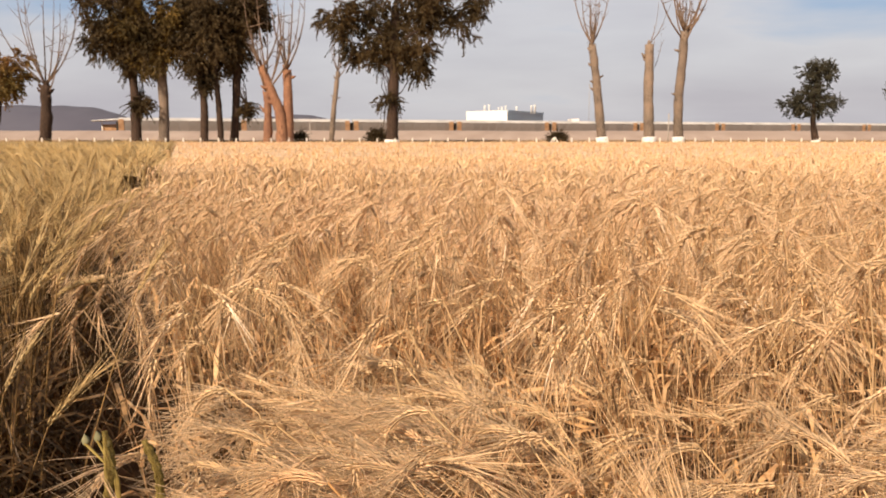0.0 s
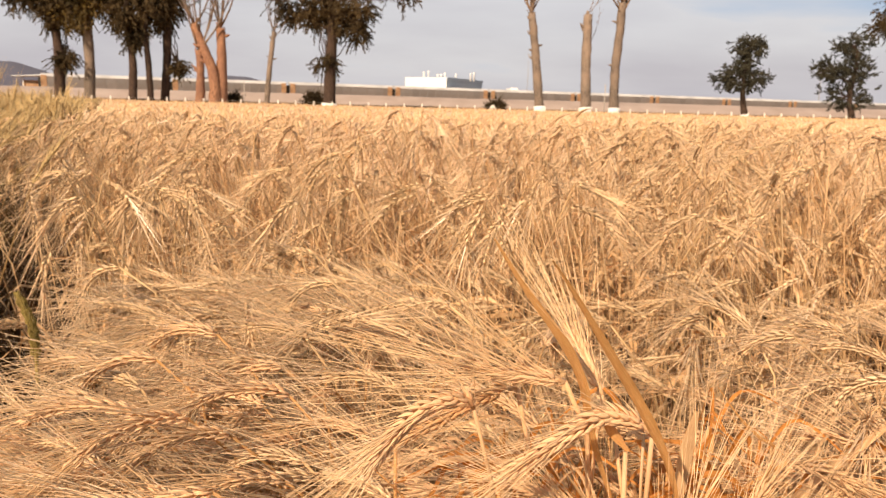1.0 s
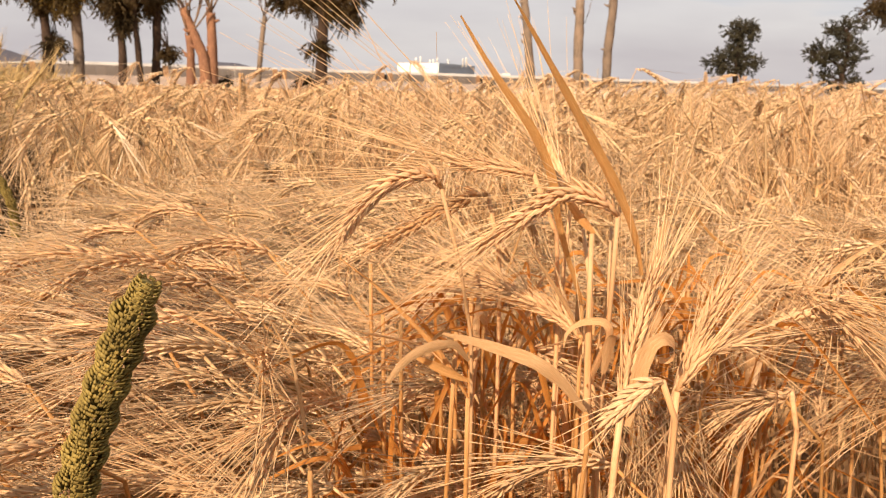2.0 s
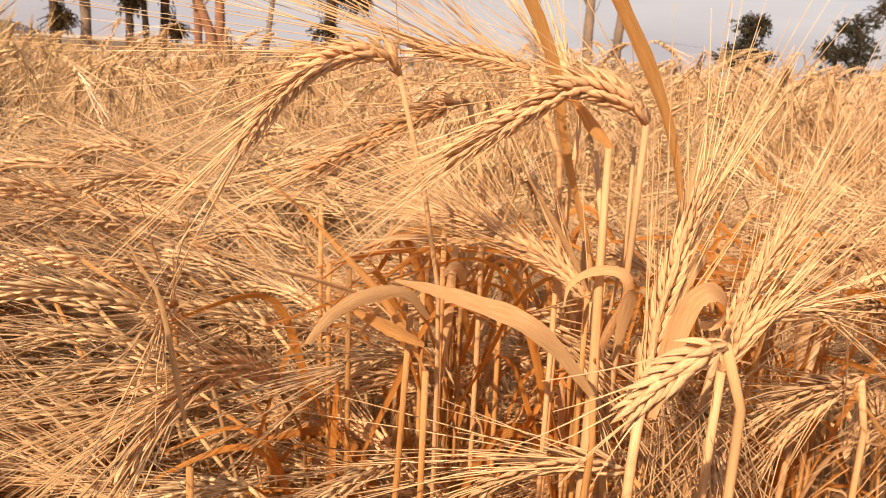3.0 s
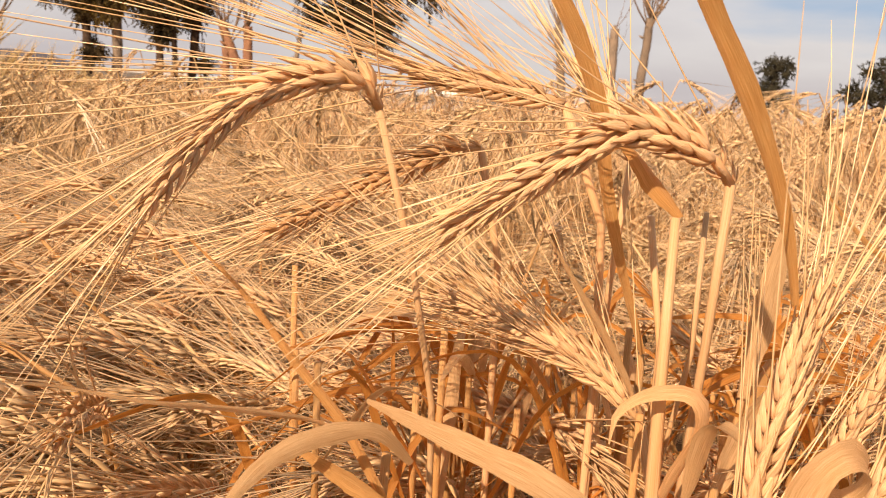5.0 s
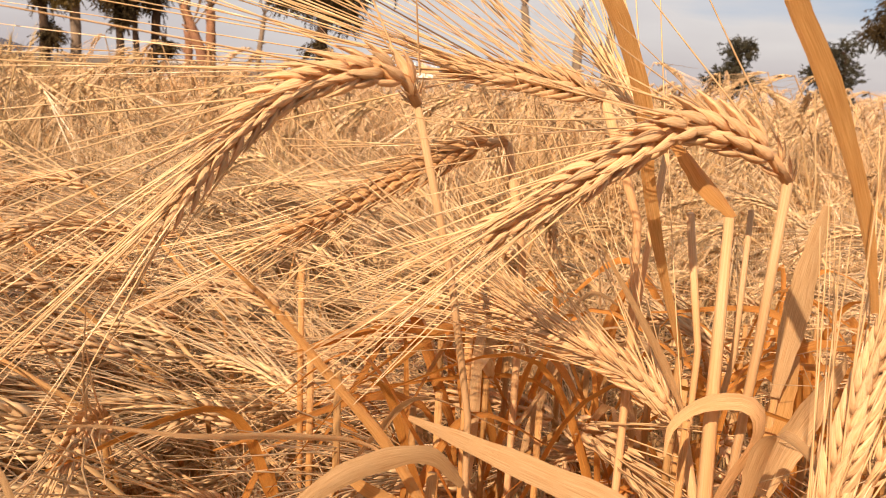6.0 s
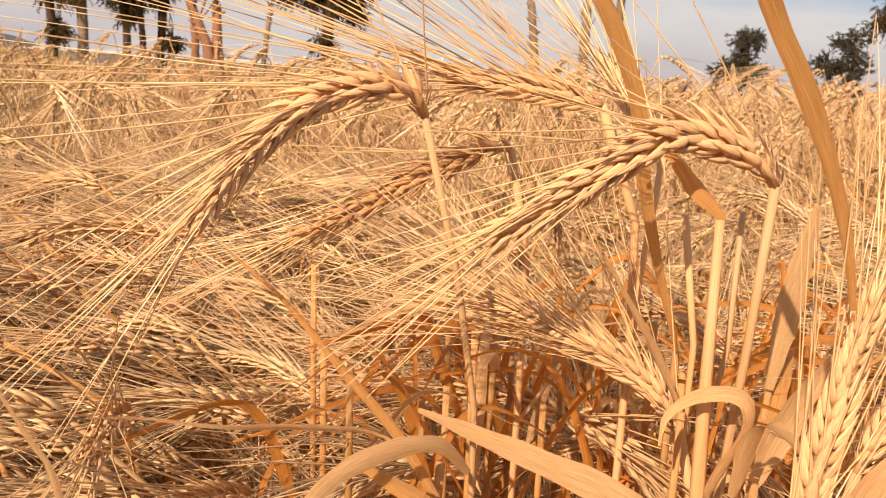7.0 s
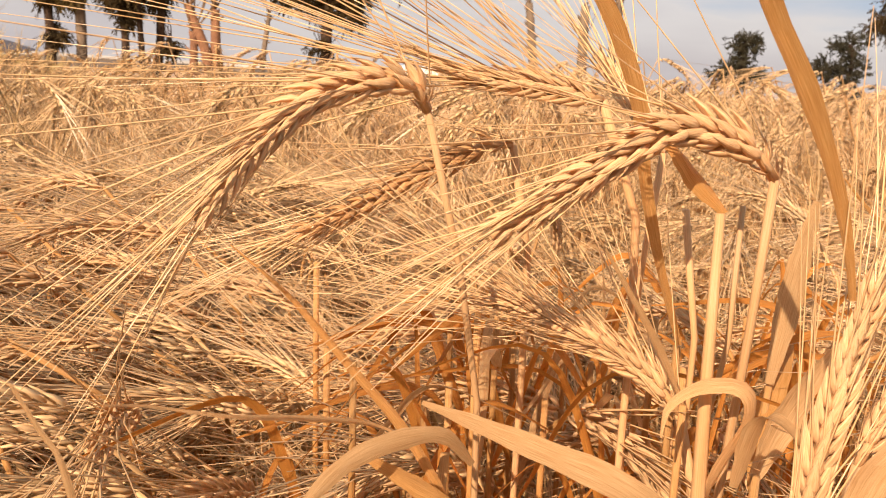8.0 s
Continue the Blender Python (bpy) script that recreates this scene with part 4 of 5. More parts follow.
for k in range(34):
    near_spots.append((r2.uniform(0.0, 0.15), r2.uniform(0.63, 0.76), r2.uniform(0.88, 0.97)))
for k in range(56):
    y = r2.uniform(0.85, 1.45)
    near_spots.append((r2.uniform(max(edge(y) + 0.24, -0.4), 0.2), y, r2.uniform(0.95, 1.03)))
for k in range(40):
    near_spots.append((r2.uniform(-0.05, 0.22), r2.uniform(0.68, 0.95), r2.uniform(0.93, 1.02)))
near_spots.sort(key=lambda s: math.hypot(s[0] - 0.22, s[1] - 0.50))
rest, rest_far = [], []
for i, (x, y, low) in enumerate(near_spots):
    low *= 0.955 if 0.0 < x < 0.5 and 0.9 < y < 1.05 else 1.0
    turn, size = r2.gauss(0.1, 0.95) if x > (min(edge(y) + 0.31, 0.03) if y > 0.96 else -0.01) else r2.gauss(2.4, 1.0), low * (1 + r2.gauss(0, 0.03)) + swell(x, y)
    if i >= 250:
        (rest if i < 330 else rest_far).append((x, y, -0.02, turn, r2.gauss(-0.03, 0.05), r2.gauss(0, 0.05), size))
        continue
    m = pose(x, y, -0.02, r2.gauss(0, 3.0), r2.gauss(-2, 3.0), math.degrees(turn)) @ Matrix.Scale(size, 4)
    if i < len(NEAR):
        NEAR[i].matrix_basis = m
    else:
        c = copy_thing(NEAR[i % len(NEAR)], m)
        c.matrix_basis = m


def joined(i, bends=(75, 170), awns=(0.075, 0.105)):
    """A near stalk's parts as one template with the crop's four slots."""
    r = random.Random(500 + i)
    g = stalk_geo(r, 1, r.uniform(0.64, 0.72), r.uniform(*bends), r.uniform(0.066, 0.08), r.uniform(*awns))
    vs, fs, ss, n = [], [], [], 0
    for key, slot in (("stem", 0), ("ear", 1), ("awns", 2), ("leaf", 3), ("leaf2", 3)):
        v, f, _ = g[key].arrays()
        vs.append(v)
        fs.append(f + n)
        ss.append(np.full(len(f), slot))
        n += len(v)
    return np.concatenate(vs), np.concatenate(fs), np.concatenate(ss)


crop("barley_crop", [joined(i) for i in range(14)], rest, MASS, "ripe barley just beyond the near plants, bearded ears nodding", "barley crop")


crop("barley_crop", templates(2, 14, (0.64, 0.72), (75, 170), 0.09), rest_far, MASS, "ripe barley a step beyond the near plants", "barley crop")


# a carpet of long beards lying one way beside the furrow
lying = []
r4 = random.Random(41)
while len(lying) < 75:
    x, y = r4.uniform(-0.34, 0.34), r4.uniform(0.70, 1.40)
    if x > edge(y) + 0.36 and inside(x, y):
        lying.append((x, y, -0.02, r4.gauss(0.0, 0.7), r4.gauss(-0.06, 0.06), r4.gauss(0, 0.05), r4.uniform(0.93, 1.02) * (0.95 if y < 1.0 and x > 0.05 else 1.0)))
for k in range(54):
    lying.append((r4.uniform(-0.02, 0.22) if k < 38 else r4.uniform(0.16, 0.28), r4.uniform(0.70, 0.92) if k < 38 else r4.uniform(0.71, 0.80), -0.02, r4.gauss(0.0, 0.5), r4.gauss(-0.05, 0.05), r4.gauss(0, 0.05), r4.uniform(0.91, 0.975) if k < 38 else r4.uniform(0.89, 0.935)))
for k in range(16):
    lying.append((r4.uniform(0.08, 0.24), r4.uniform(0.71, 0.80), -0.02, r4.gauss(0.0, 0.4), r4.gauss(-0.05, 0.04), r4.gauss(0.02, 0.03), r4.uniform(0.95, 0.99)))
crop("barley_crop", [joined(40 + i, (92, 135), (0.09, 0.125)) for i in range(12)], lying, MASS, "ripe barley leaning one way, its long pale beards lying level", "barley crop")


# ---------------------------------------------------------------- weeds at the furrow
def weed(foot, spikes, radius, label, leaves=4):
    base = Vector((*foot, -0.02))
    ob = thing("weed", base, label, "weed", "green weeds in the crop")
    r = random.Random(int(foot[1] * 1000))
    for s in spikes:
        pts = [Vector(q) - base for q in s]
        g = Geo()
        g.tube(curve([Vector((0, 0, 0)), pts[0] * 0.5 + Vector((0.004, 0, 0)), *pts], 16), [radius * 0.3] * 16, 6)
        part("stem", g, WEED, ob)
        g = Geo()
        line = curve(pts, 60)
        for i, p in enumerate(line):
            f = i / 59
            t = (line[min(i + 1, 59)] - line[max(i - 1, 0)]).normalized()
            rad = radius * (0.88 + 0.10 * math.sin(f * 40)) * min(1, 0.55 + (1 - f) * 3)
            for k in range(52):
                a = r.uniform(0, 6.28)
                o = aim(p, t, Vector((0.3, 1, 0.1))) @ Vector((math.cos(a), math.sin(a), 0)) - p
                g.kernel(aim(p + o * rad * 0.60, o * 0.7 + t * 0.8, t), rad * 0.36, rad * 0.19, rad * 0.19, 2, 3)
        part("flower_spike", g, WEED, ob)
    for k in range(leaves):
        a = k * 2.4
        o = Vector((math.cos(a), math.sin(a), 0))
        s = Vector((0, 0, 0)).lerp(Vector(spikes[0][0]) - base, 0.5 + 0.12 * k)
        g = Geo()
        g.ribbon(curve([s, s + o * 0.03 + Vector((0, 0, 0.015)), s + o * 0.07], 8), taper(8, 0.022, 0.002, 0.4), o.cross(Vector((0, 0, 1))), 0.3)
        part("leaf", g, WEED, ob)
    return ob


weed((0.055, 0.53), [L_weed2], 0.0088, "green weed with a knobbly flower spike among the barley", 3)
weed((-0.19, 1.02), [L_weed1a, L_weed1b], 0.0056, "green weed with curved flower spikes beside the furrow", 5)
p = thing("budding_weed", (-0.19, 1.0, -0.02), "thin green weed with pale round buds", "weed", "green weeds in the crop")
for q in (L_weed1c[-1], (-0.207, 1.0, 0.770), (-0.199, 1.0, 0.764)):
    q = Vector(q) - Vector((-0.19, 1.0, -0.02))
    g = Geo()
    g.tube(curve([Vector((0, 0, 0)), Vector((0.002, 0, 0.70)), q * 0.97, q], 14), [0.0013] * 14, 5)
    part("stem", g, WEED, p)
    g = Geo()
    g.kernel(aim(q - Vector((0, 0, 0.002)), (0, 0, 1), (0, 1, 0)), 0.011, 0.008, 0.008, 6, 8)
    part("bud", g, BUD, p)


# ---------------------------------------------------------------- trees along the fence
def limb_line(a, b, r, bow=0.12, n=7):
    a, b = Vector(a), Vector(b)
    k = (b - a).length * bow
    return curve([a, a.lerp(b, 0.35) + Vector((r.uniform(-k, k), r.uniform(-k, k), r.uniform(-k, k) * 0.5)), a.lerp(b, 0.7) + Vector((r.uniform(-k, k), r.uniform(-k, k), r.uniform(0, k))), b], n)


def trunk_part(ob, line, r0, r1, bark, seed, base):
    n = 14
    pts = curve([Vector(p) - base for p in line], n)
    g = Geo()
    r = random.Random(seed)
    g.tube(pts, [0.86 * (r0 + (r1 - r0) * i / (n - 1)) * (1.25 if i == 0 else 1) * r.uniform(0.93, 1.07) for i in range(n)], 12)
    for v in g.v:
        v += Vector((noise.noise(v * 1.3), noise.noise(v * 1.3 + Vector((9, 0, 0))), 0)) * r0 * 0.13
    return part("trunk", g, bark, ob)


def foliage(r, blobs, clumps, leaf, droop=1.2):
    """A crown of feathery sprays: twigs that reach out and droop, set with narrow leaves, gathered round the given lobes."""
    g = Geo()
    sites = []
    for c, rad, share in blobs:
        for _ in range(int(clumps * share * 2.0)):
            d = Vector((r.gauss(0, 1), r.gauss(0, 1), r.gauss(0, 1))).normalized() * r.uniform(0.25, 1.0) ** 0.6 * (1 + 0.3 * noise.noise(Vector((len(sites) * 0.37, c[0], 1))))
            s = Vector(c) + Vector((d.x * rad[0], d.y * rad[1], d.z * rad[2]))
            sites.append(s)
            for _ in range(4):
                reach = r.uniform(0.5, 1.5) * (1.0 if droop else 0.6)
                way = (d * 0.8 + Vector((r.gauss(0, 0.6), r.gauss(0, 0.6), r.gauss(0, 0.4) - droop * 0.3))).normalized()
                q = s + Vector((r.gauss(0, 0.2), r.gauss(0, 0.2), r.gauss(0, 0.2)))
                for k in range(17):
                    f = k / 17
                    p = q + way * reach * f + Vector((0, 0, -droop * 0.32 * reach * f * f))
                    out = (way * 0.7 + Vector((r.gauss(0, 0.6), r.gauss(0, 0.6), r.gauss(0, 0.5) - droop * 0.45))).normalized()
                    cr = out.cross(Vector((r.gauss(0, 1), r.gauss(0, 1), r.gauss(0, 1)))).normalized()
                    ln, wd = leaf * r.uniform(0.6, 1.4) * (1.1 - 0.5 * f), leaf * r.uniform(0.13, 0.25)
                    n = len(g.v)
                    g.v += [p + cr * wd, p + out * ln, p - cr * wd]
                    g.g += [(0, 0)] * 3
                    g.face(n, n + 1, n + 2)
    return g, sites


def leafy_tree(label, trunks, blobs, clumps, leaf, bark, leafmat, seed, paint=0.0, droop=1.2, name="tree"):
    r = random.Random(seed)
    base = Vector((trunks[0][0][0][0], trunks[0][0][0][1], -0.05))
    ob = thing(name, base, label, "tree", "trees along the fence")
    for line, r0, r1_ in trunks:
        trunk_part(ob, line, r0, r1_, bark, seed, base)
    lobes = [(Vector(c) - base, rad, sh) for c, rad, sh in blobs]
    tufts = []
    for c, rad, sh in lobes:
        n = 9 if droop and min(rad) > 1.1 else 1
        for _ in range(n):
            d = Vector((r.gauss(0, 1), r.gauss(0, 1), r.gauss(0, 1))).normalized() * r.uniform(0.35, 0.95) if n > 1 else Vector()
            k = r.uniform(0.30, 0.52) if n > 1 else 1.0
            tufts.append((c + Vector((d.x * rad[0], d.y * rad[1], d.z * rad[2])), (rad[0] * k, rad[1] * k, rad[2] * k * 0.9), sh / n))
    g, sites = foliage(r, tufts, clumps, leaf, droop)
    top = [Vector(t[0][-1]) - base for t in trunks]
    stout = min(1.0, trunks[0][1] / 0.42)
    for k, (c, rad, sh) in enumerate(lobes):
        j = min(range(len(top)), key=lambda i: (top[i] - c).length)
        lg = Geo()
        path = curve([Vector(q) - base for q in trunks[j][0]], 30)
        root = min(path, key=lambda q: abs(q.z - (c.z - 0.35 * (c - Vector((q.x, q.y, c.z))).length - 0.4)))
        lg.tube(limb_line(root, c, r), [(0.17 - 0.02 * i) * stout for i in range(7)], 6)
        part("limb", lg, bark, ob)
        lg = Geo()
        for s in sorted(sites, key=lambda q: (q - c).length)[:72:6]:
            lg.tube(limb_line(c, s, r, 0.1, 4), [0.07 * stout, 0.055 * stout, 0.04 * stout, 0.02 * stout], 4, cap=False)
        if lg.v:
            part("branch", lg, bark, ob)
    part("crown", g, leafmat, ob, smooth=False)
    if paint:
        sleeve(ob, trunks[0][0], trunks[0][1], paint, base)
    return ob


def sleeve(ob, line, r0, high, base):
    g = Geo()
    a, b = Vector(line[0]) - base, Vector(line[1]) - base
    d = (b - a).normalized()
    g.tube([a + d * high * i / 4 for i in range(5)], [r0 * 1.22, r0 * 1.10, r0 * 1.06, r0 * 1.04, r0 * 1.03], 14)
    part("painted_base", g, LIME, ob, "white lime-washed trunk base")


def pollard(label, trunks, shoots, bark, seed, paint=0.0, reach=6.0, spread=0.45, knobs=3, thick=0.05):
    """A lopped dead tree: stout trunks, a knotty head and long bare shoots."""
    r = random.Random(seed)
    base = Vector((trunks[0][0][0][0], trunks[0][0][0][1], -0.05))
    ob = thing("lopped_tree", base, label, "dead tree", "trees along the fence")
    for line, r0, r1_ in trunks:
        trunk_part(ob, line, r0, r1_, bark, seed, base)
        top = Vector(line[-1]) - base
        for k in range(knobs * 3):
            g = Geo()
            o = Vector((math.cos(k * 2.4 + seed), math.sin(k * 2.4 + seed), 0)) * r1_ * r.uniform(0.35, 0.7)
            s = top - Vector((0, 0, r.uniform(0.1, 1.0)))
            h = r.uniform(0.1, 0.55)
            g.tube([s, s + o + Vector((0, 0, h * 0.6)), s + o * r.uniform(1.2, 2.0) + Vector((0, 0, h + 0.2))], [r1_ * 0.42, r1_ * 0.34, r1_ * 0.10], 7)
            part("stub", g, bark, ob)
        low_end = Vector(line[1]) - base
        for k in range(5):
            g = Geo()
            s = low_end.lerp(top, r.uniform(0.0, 0.9))
            a = r.uniform(0, 6.28)
            o = Vector((math.cos(a), math.sin(a) * 0.6, r.uniform(0, 0.6)))
            g.tube([s, s + o * r0 * 0.9, s + o * r0 * 0.9 + o * r.uniform(0.1, 0.45) + Vector((0, 0, r.uniform(0, 0.3)))], [r0 * 0.28, r0 * 0.22, r0 * 0.08], 6)
            part("snag", g, bark, ob)
    for k in range(shoots):
        line, r0, r1_ = trunks[k % len(trunks)]
        top = Vector(line[-1]) - base
        low = Vector(line[-2]) - base
        s = low.lerp(top, 1.0 if r.random() < 0.7 else r.uniform(0.3, 1))
        a, tip = r.uniform(0, 6.28), r.uniform(0.5, 1.0) * reach
        o = Vector((math.cos(a), math.sin(a) * 0.7, 0)) * spread * r.uniform(0.2, 1.0) * tip
        line2 = curve([s, s + o * 0.45 + Vector((0, 0, tip * 0.25)), s + o * 0.8 + Vector((0, 0, tip * 0.6)), s + o + Vector((r.uniform(-.3, .3), 0, tip))], 9)
        g = Geo()
        g.tube(line2, [thick * (1.2 - 1.0 * i / 8) for i in range(9)], 5)
        for _ in range(5):
            j = r.randrange(2, 8)
            e = line2[j] + Vector((r.gauss(0, 0.5), r.gauss(0, 0.4), r.uniform(0.1, 0.9))) * tip * 0.17
            g.tube([line2[j], line2[j].lerp(e, 0.5) + Vector((r.gauss(0, 0.05), 0, 0)), e], [thick * 0.55, thick * 0.4, thick * 0.2], 4, cap=False)
        part("shoot", g, TWIG, ob)
    if paint:
        for line, r0, r1_ in trunks[:1]:
            sleeve(ob, line, r0, paint, base)
    return ob


D = 85.0


def T(points, y=D):
    return [(x, y, z) for x, z in points]


pollard("lopped bare tree with a knotted head and thin upright shoots", [(T([(-43.14, -0.05), (-42.63, 3.27), (-42.50, 6.73)]), 0.75, 0.62)], 11, DARK_BARK, 1, 0, 11.5, 0.55, 3, 0.075)
leafy_tree("tall tree with golden-brown leaves, its crown low", [(T([(-48.83, -0.05), (-47.78, 5.06), (-47.47, 10.38)]), 0.6, 0.4)],
           [((-46.65, D, 8.62), (2.6, 2.5, 2.8), 0.6), ((-49.12, D, 10.09), (3, 3, 3.5), 0.4)], 60, 0.42, DARK_BARK, GOLD_FOLIAGE, 2)
leafy_tree("tall dark feathery tree with a bushy low crown", [(T([(-33.13, -0.05), (-32.98, 5.06), (-33.24, 9.21), (-33.42, 14.45)]), 0.66, 0.42)],
           [((-35.13, D, 12.72), (3.2, 2.5, 3.6), 0.30), ((-32.31, D, 15.03), (4.2, 3, 4.4), 0.35), ((-36.41, D, 16.18), (2.4, 2, 2.4), 0.12), ((-32.38, D, 4.95), (0.9, 0.8, 1.0), 0.06), ((-32.89, D, 10.09), (2.2, 1.6, 2.4), 0.17)], 310, 0.36, DARK_BARK, FOLIAGE, 3)
leafy_tree("tall tree with a pale sunlit trunk and golden-tinged crown", [(T([(-30.54, -0.05), (-30.29, 4.47), (-30.38, 8.62), (-30.17, 15.03)], 86), 0.70, 0.45)],
           [((-31.73, 84, 13.15), (2.4, 2, 3.0), 0.22), ((-29.21, 86, 12.56), (3.8, 3, 3.4), 0.36), ((-27.02, 86, 14.03), (3.4, 3, 4), 0.30), ((-31.11, 84.5, 9.45), (1.8, 1.2, 1.6), 0.12)], 300, 0.36, BARK, AMBER_FOLIAGE, 4)
leafy_tree("dark leaning twin-trunked tree with drooping foliage", [(T([(-25.84, -0.05), (-25.61, 4.47), (-25.94, 8.03), (-25.88, 12.14)]), 0.52, 0.3), (T([(-23.92, -0.05), (-24.04, 4.47), (-24.25, 8.03), (-24.20, 12.14)]), 0.38, 0.28)],
           [((-25.74, D, 8.62), (1.7, 1.6, 2.6), 0.25), ((-24.56, D, 12.14), (3.4, 2.5, 3.6), 0.45), ((-23.95, D, 15.32), (4, 3, 3.6), 0.30)], 270, 0.36, DARK_BARK, FOLIAGE, 5)
leafy_tree("dark tree with a bare lower limb and dense crown", [(T([(-23.18, -0.05), (-22.70, 4.47), (-22.50, 8.03), (-22.24, 13.30)], 87), 0.55, 0.4), (T([(-22.67, 3.57), (-21.98, 4.17), (-21.00, 4.47)], 87), 0.16, 0.08)],
           [((-22.76, 87, 10.60), (3.2, 2.5, 3.4), 0.4), ((-21.83, 87, 14.18), (3.0, 2.5, 4), 0.5), ((-21.51, 87, 4.43), (0.7, 0.6, 0.6), 0.05)], 260, 0.36, DARK_BARK, FOLIAGE, 6)
pollard("reddish lopped tree of several stout trunks with bare branches", [(T([(-17.31, -0.05), (-17.45, 3.57), (-18.40, 6.26), (-19.28, 8.74)]), 0.85, 0.42), (T([(-18.92, -0.05), (-18.78, 3.87), (-18.89, 5.96)]), 0.62, 0.45), (T([(-16.82, -0.05), (-16.63, 4.47), (-16.71, 8.33)], 85.4), 0.72, 0.5)],
        20, RED_BARK, 7, 0, 11.5, 0.6, 2, 0.095)
pollard("thin lopped tree with a few twigs", [(T([(-12.12, -0.05), (-11.66, 4.47), (-11.16, 8.15)]), 0.36, 0.26)], 6, BARK, 8, 0, 4.6, 0.6, 1, 0.05)
leafy_tree("large spreading feathery tree with a stout straight trunk", [(T([(-5.51, -0.05), (-5.35, 4.47), (-5.19, 8.62), (-5.02, 14.45)]), 0.78, 0.5)],
           [((-8.54, D, 10.09), (3.0, 2.5, 2.2), 0.10), ((-10.28, D, 13.59), (3.2, 2.6, 2.6), 0.13), ((-5.51, D, 12.72), (3.8, 3, 4), 0.20), ((-2.23, D, 10.09), (2.8, 2.4, 3.0), 0.15), ((-1.32, D, 14.45), (4, 3, 3.4), 0.16), ((2.56, D, 14.17), (2.4, 2.2, 2.8), 0.10), ((-4.86, D, 18.47), (7.5, 5, 4.5), 0.20), ((-5.70, D, 5.06), (1.0, 1.0, 1.0), 0.03)], 400, 0.36, DARK_BARK, FOLIAGE, 9, 1.0)
pollard("lopped bare tree, trunk leaning, white-painted base", [(T([(17.30, -0.05), (16.67, 5.06), (16.13, 9.21), (15.84, 10.97)]), 0.60, 0.44)], 10, BARK, 10, 1.3, 7.5, 0.45, 3, 0.08)
pollard("straight lopped trunk with a flat cut top, white-painted base", [(T([(22.36, -0.05), (22.06, 5.06), (21.96, 10.97)]), 0.66, 0.56)], 4, BARK, 11, 1.3, 5.0, 0.8, 2, 0.04)
pollard("tall lopped bare tree with a knotty head of shoots, white base", [(T([(25.45, -0.05), (25.27, 5.06), (25.52, 9.21), (25.63, 12.25)]), 0.62, 0.52)], 14, BARK, 12, 1.3, 8.5, 0.8, 4, 0.095)
leafy_tree("small round-topped grey-green tree with a white-painted base", [(T([(40.41, -0.05), (39.84, 2.97), (39.89, 5.06), (40.05, 8.03)]), 0.45, 0.16)],
           [((39.47, D, 4.89), (2.9, 2.4, 1.6), 0.56), ((40.04, D, 8.15), (1.8, 1.6, 1.1), 0.30), ((39.79, D, 6.49), (1.2, 1.0, 0.8), 0.09)], 125, 0.28, DARK_BARK, GREY_FOLIAGE, 13, 1.0, 0.0)
leafy_tree("two-lobed grey-green tree, one side taller", [(T([(53.02, -0.05), (52.19, 2.97), (52.44, 5.66), (52.45, 8.33)]), 0.45, 0.16)],
           [((49.51, D, 5.96), (1.9, 1.7, 1.2), 0.24), ((52.00, D, 8.62), (1.9, 1.6, 1.4), 0.26), ((52.54, D, 5.96), (1.9, 1.7, 1.6), 0.26), ((51.69, D, 3.15), (3.0, 2, 1.7), 0.28)], 125, 0.28, DARK_BARK, GREY_FOLIAGE, 14, 0.0, 0.0)
leafy_tree("tall dark tree with a wide crown", [(T([(62.29, -0.05), (61.10, 5.06), (60.26, 10.38), (59.43, 15.61)]), 0.7, 0.4)],
           [((56.79, D, 12.14), (2.6, 2.4, 2.4), 0.3), ((60.20, D, 13.88), (4, 3, 4), 0.5), ((58.76, D, 10.38), (2.2, 2, 1.6), 0.2)], 150, 0.36, DARK_BARK, FOLIAGE, 15)
for x, w, h, sd in ((-7.18, 1.1, 1.9, 61), (12.85, 0.8, 1.5, 62), (-15.95, 0.6, 1.4, 63)):
    leafy_tree("low dull green bush by the fence", [([(x, 88, -0.05), (x, 88, 0.4), (x + 0.1, 88, h * 0.5)], 0.08, 0.05)], [((x, 88, h * 0.55), (w, w, h * 0.5), 1.0)], 70, 0.20, DARK_BARK, FOLIAGE, sd, 0.0, 0.0, "bush")


# ---------------------------------------------------------------- fence, verge, bank
fence = thing("fence", (0, 82, 0), "wire fence on short pale concrete posts along the field", "fence")
pg = Geo()
pg.box(-0.06, -0.06, -0.1, 0.06, 0.06, 1.10)
pg.box(-0.04, -0.04, 1.10, 0.04, 0.04, 1.14)
POST = pg.mesh("post", CONCRETE, smooth=False)
for k in range(68):
    ob = part("post", POST, None, fence)
    ob.location = (-62 + 1.84 * k, 0, 0)
    ob.rotation_euler = (hr.gauss(0, 0.02), hr.gauss(0, 0.02), 0)
for s in (-1, 1):
    g = Geo()
    g.tube([(12.23 - 0.6 + s * 0.75, 0, 0), (12.23 - 0.6 + s * 0.06, 0, 1.2)], [0.07, 0.07], 6)
    part("brace", g, CONCRETE, fence)
for z in (0.4, 0.7, 1.0):
    g = Geo()
    g.tube([(-62 + 1.84 * k, 0, z - 0.02 * (k % 2)) for k in range(68)], [0.008] * 68, 4)
    part("wire", g, WIRE, fence)


def verge(x, y):
    X, Y = -320 + 700 * x, 79 + 18 * y
    return X, Y, 0.15 + 0.75 * y * y + 0.12 * noise.noise(Vector((X * 0.5, Y * 0.5, 1)))


sheet("verge", 0, 1, 0, 1, 240, 6, verge, DRY, "strip of dry brown grass and dirt behind the fence", "verge")


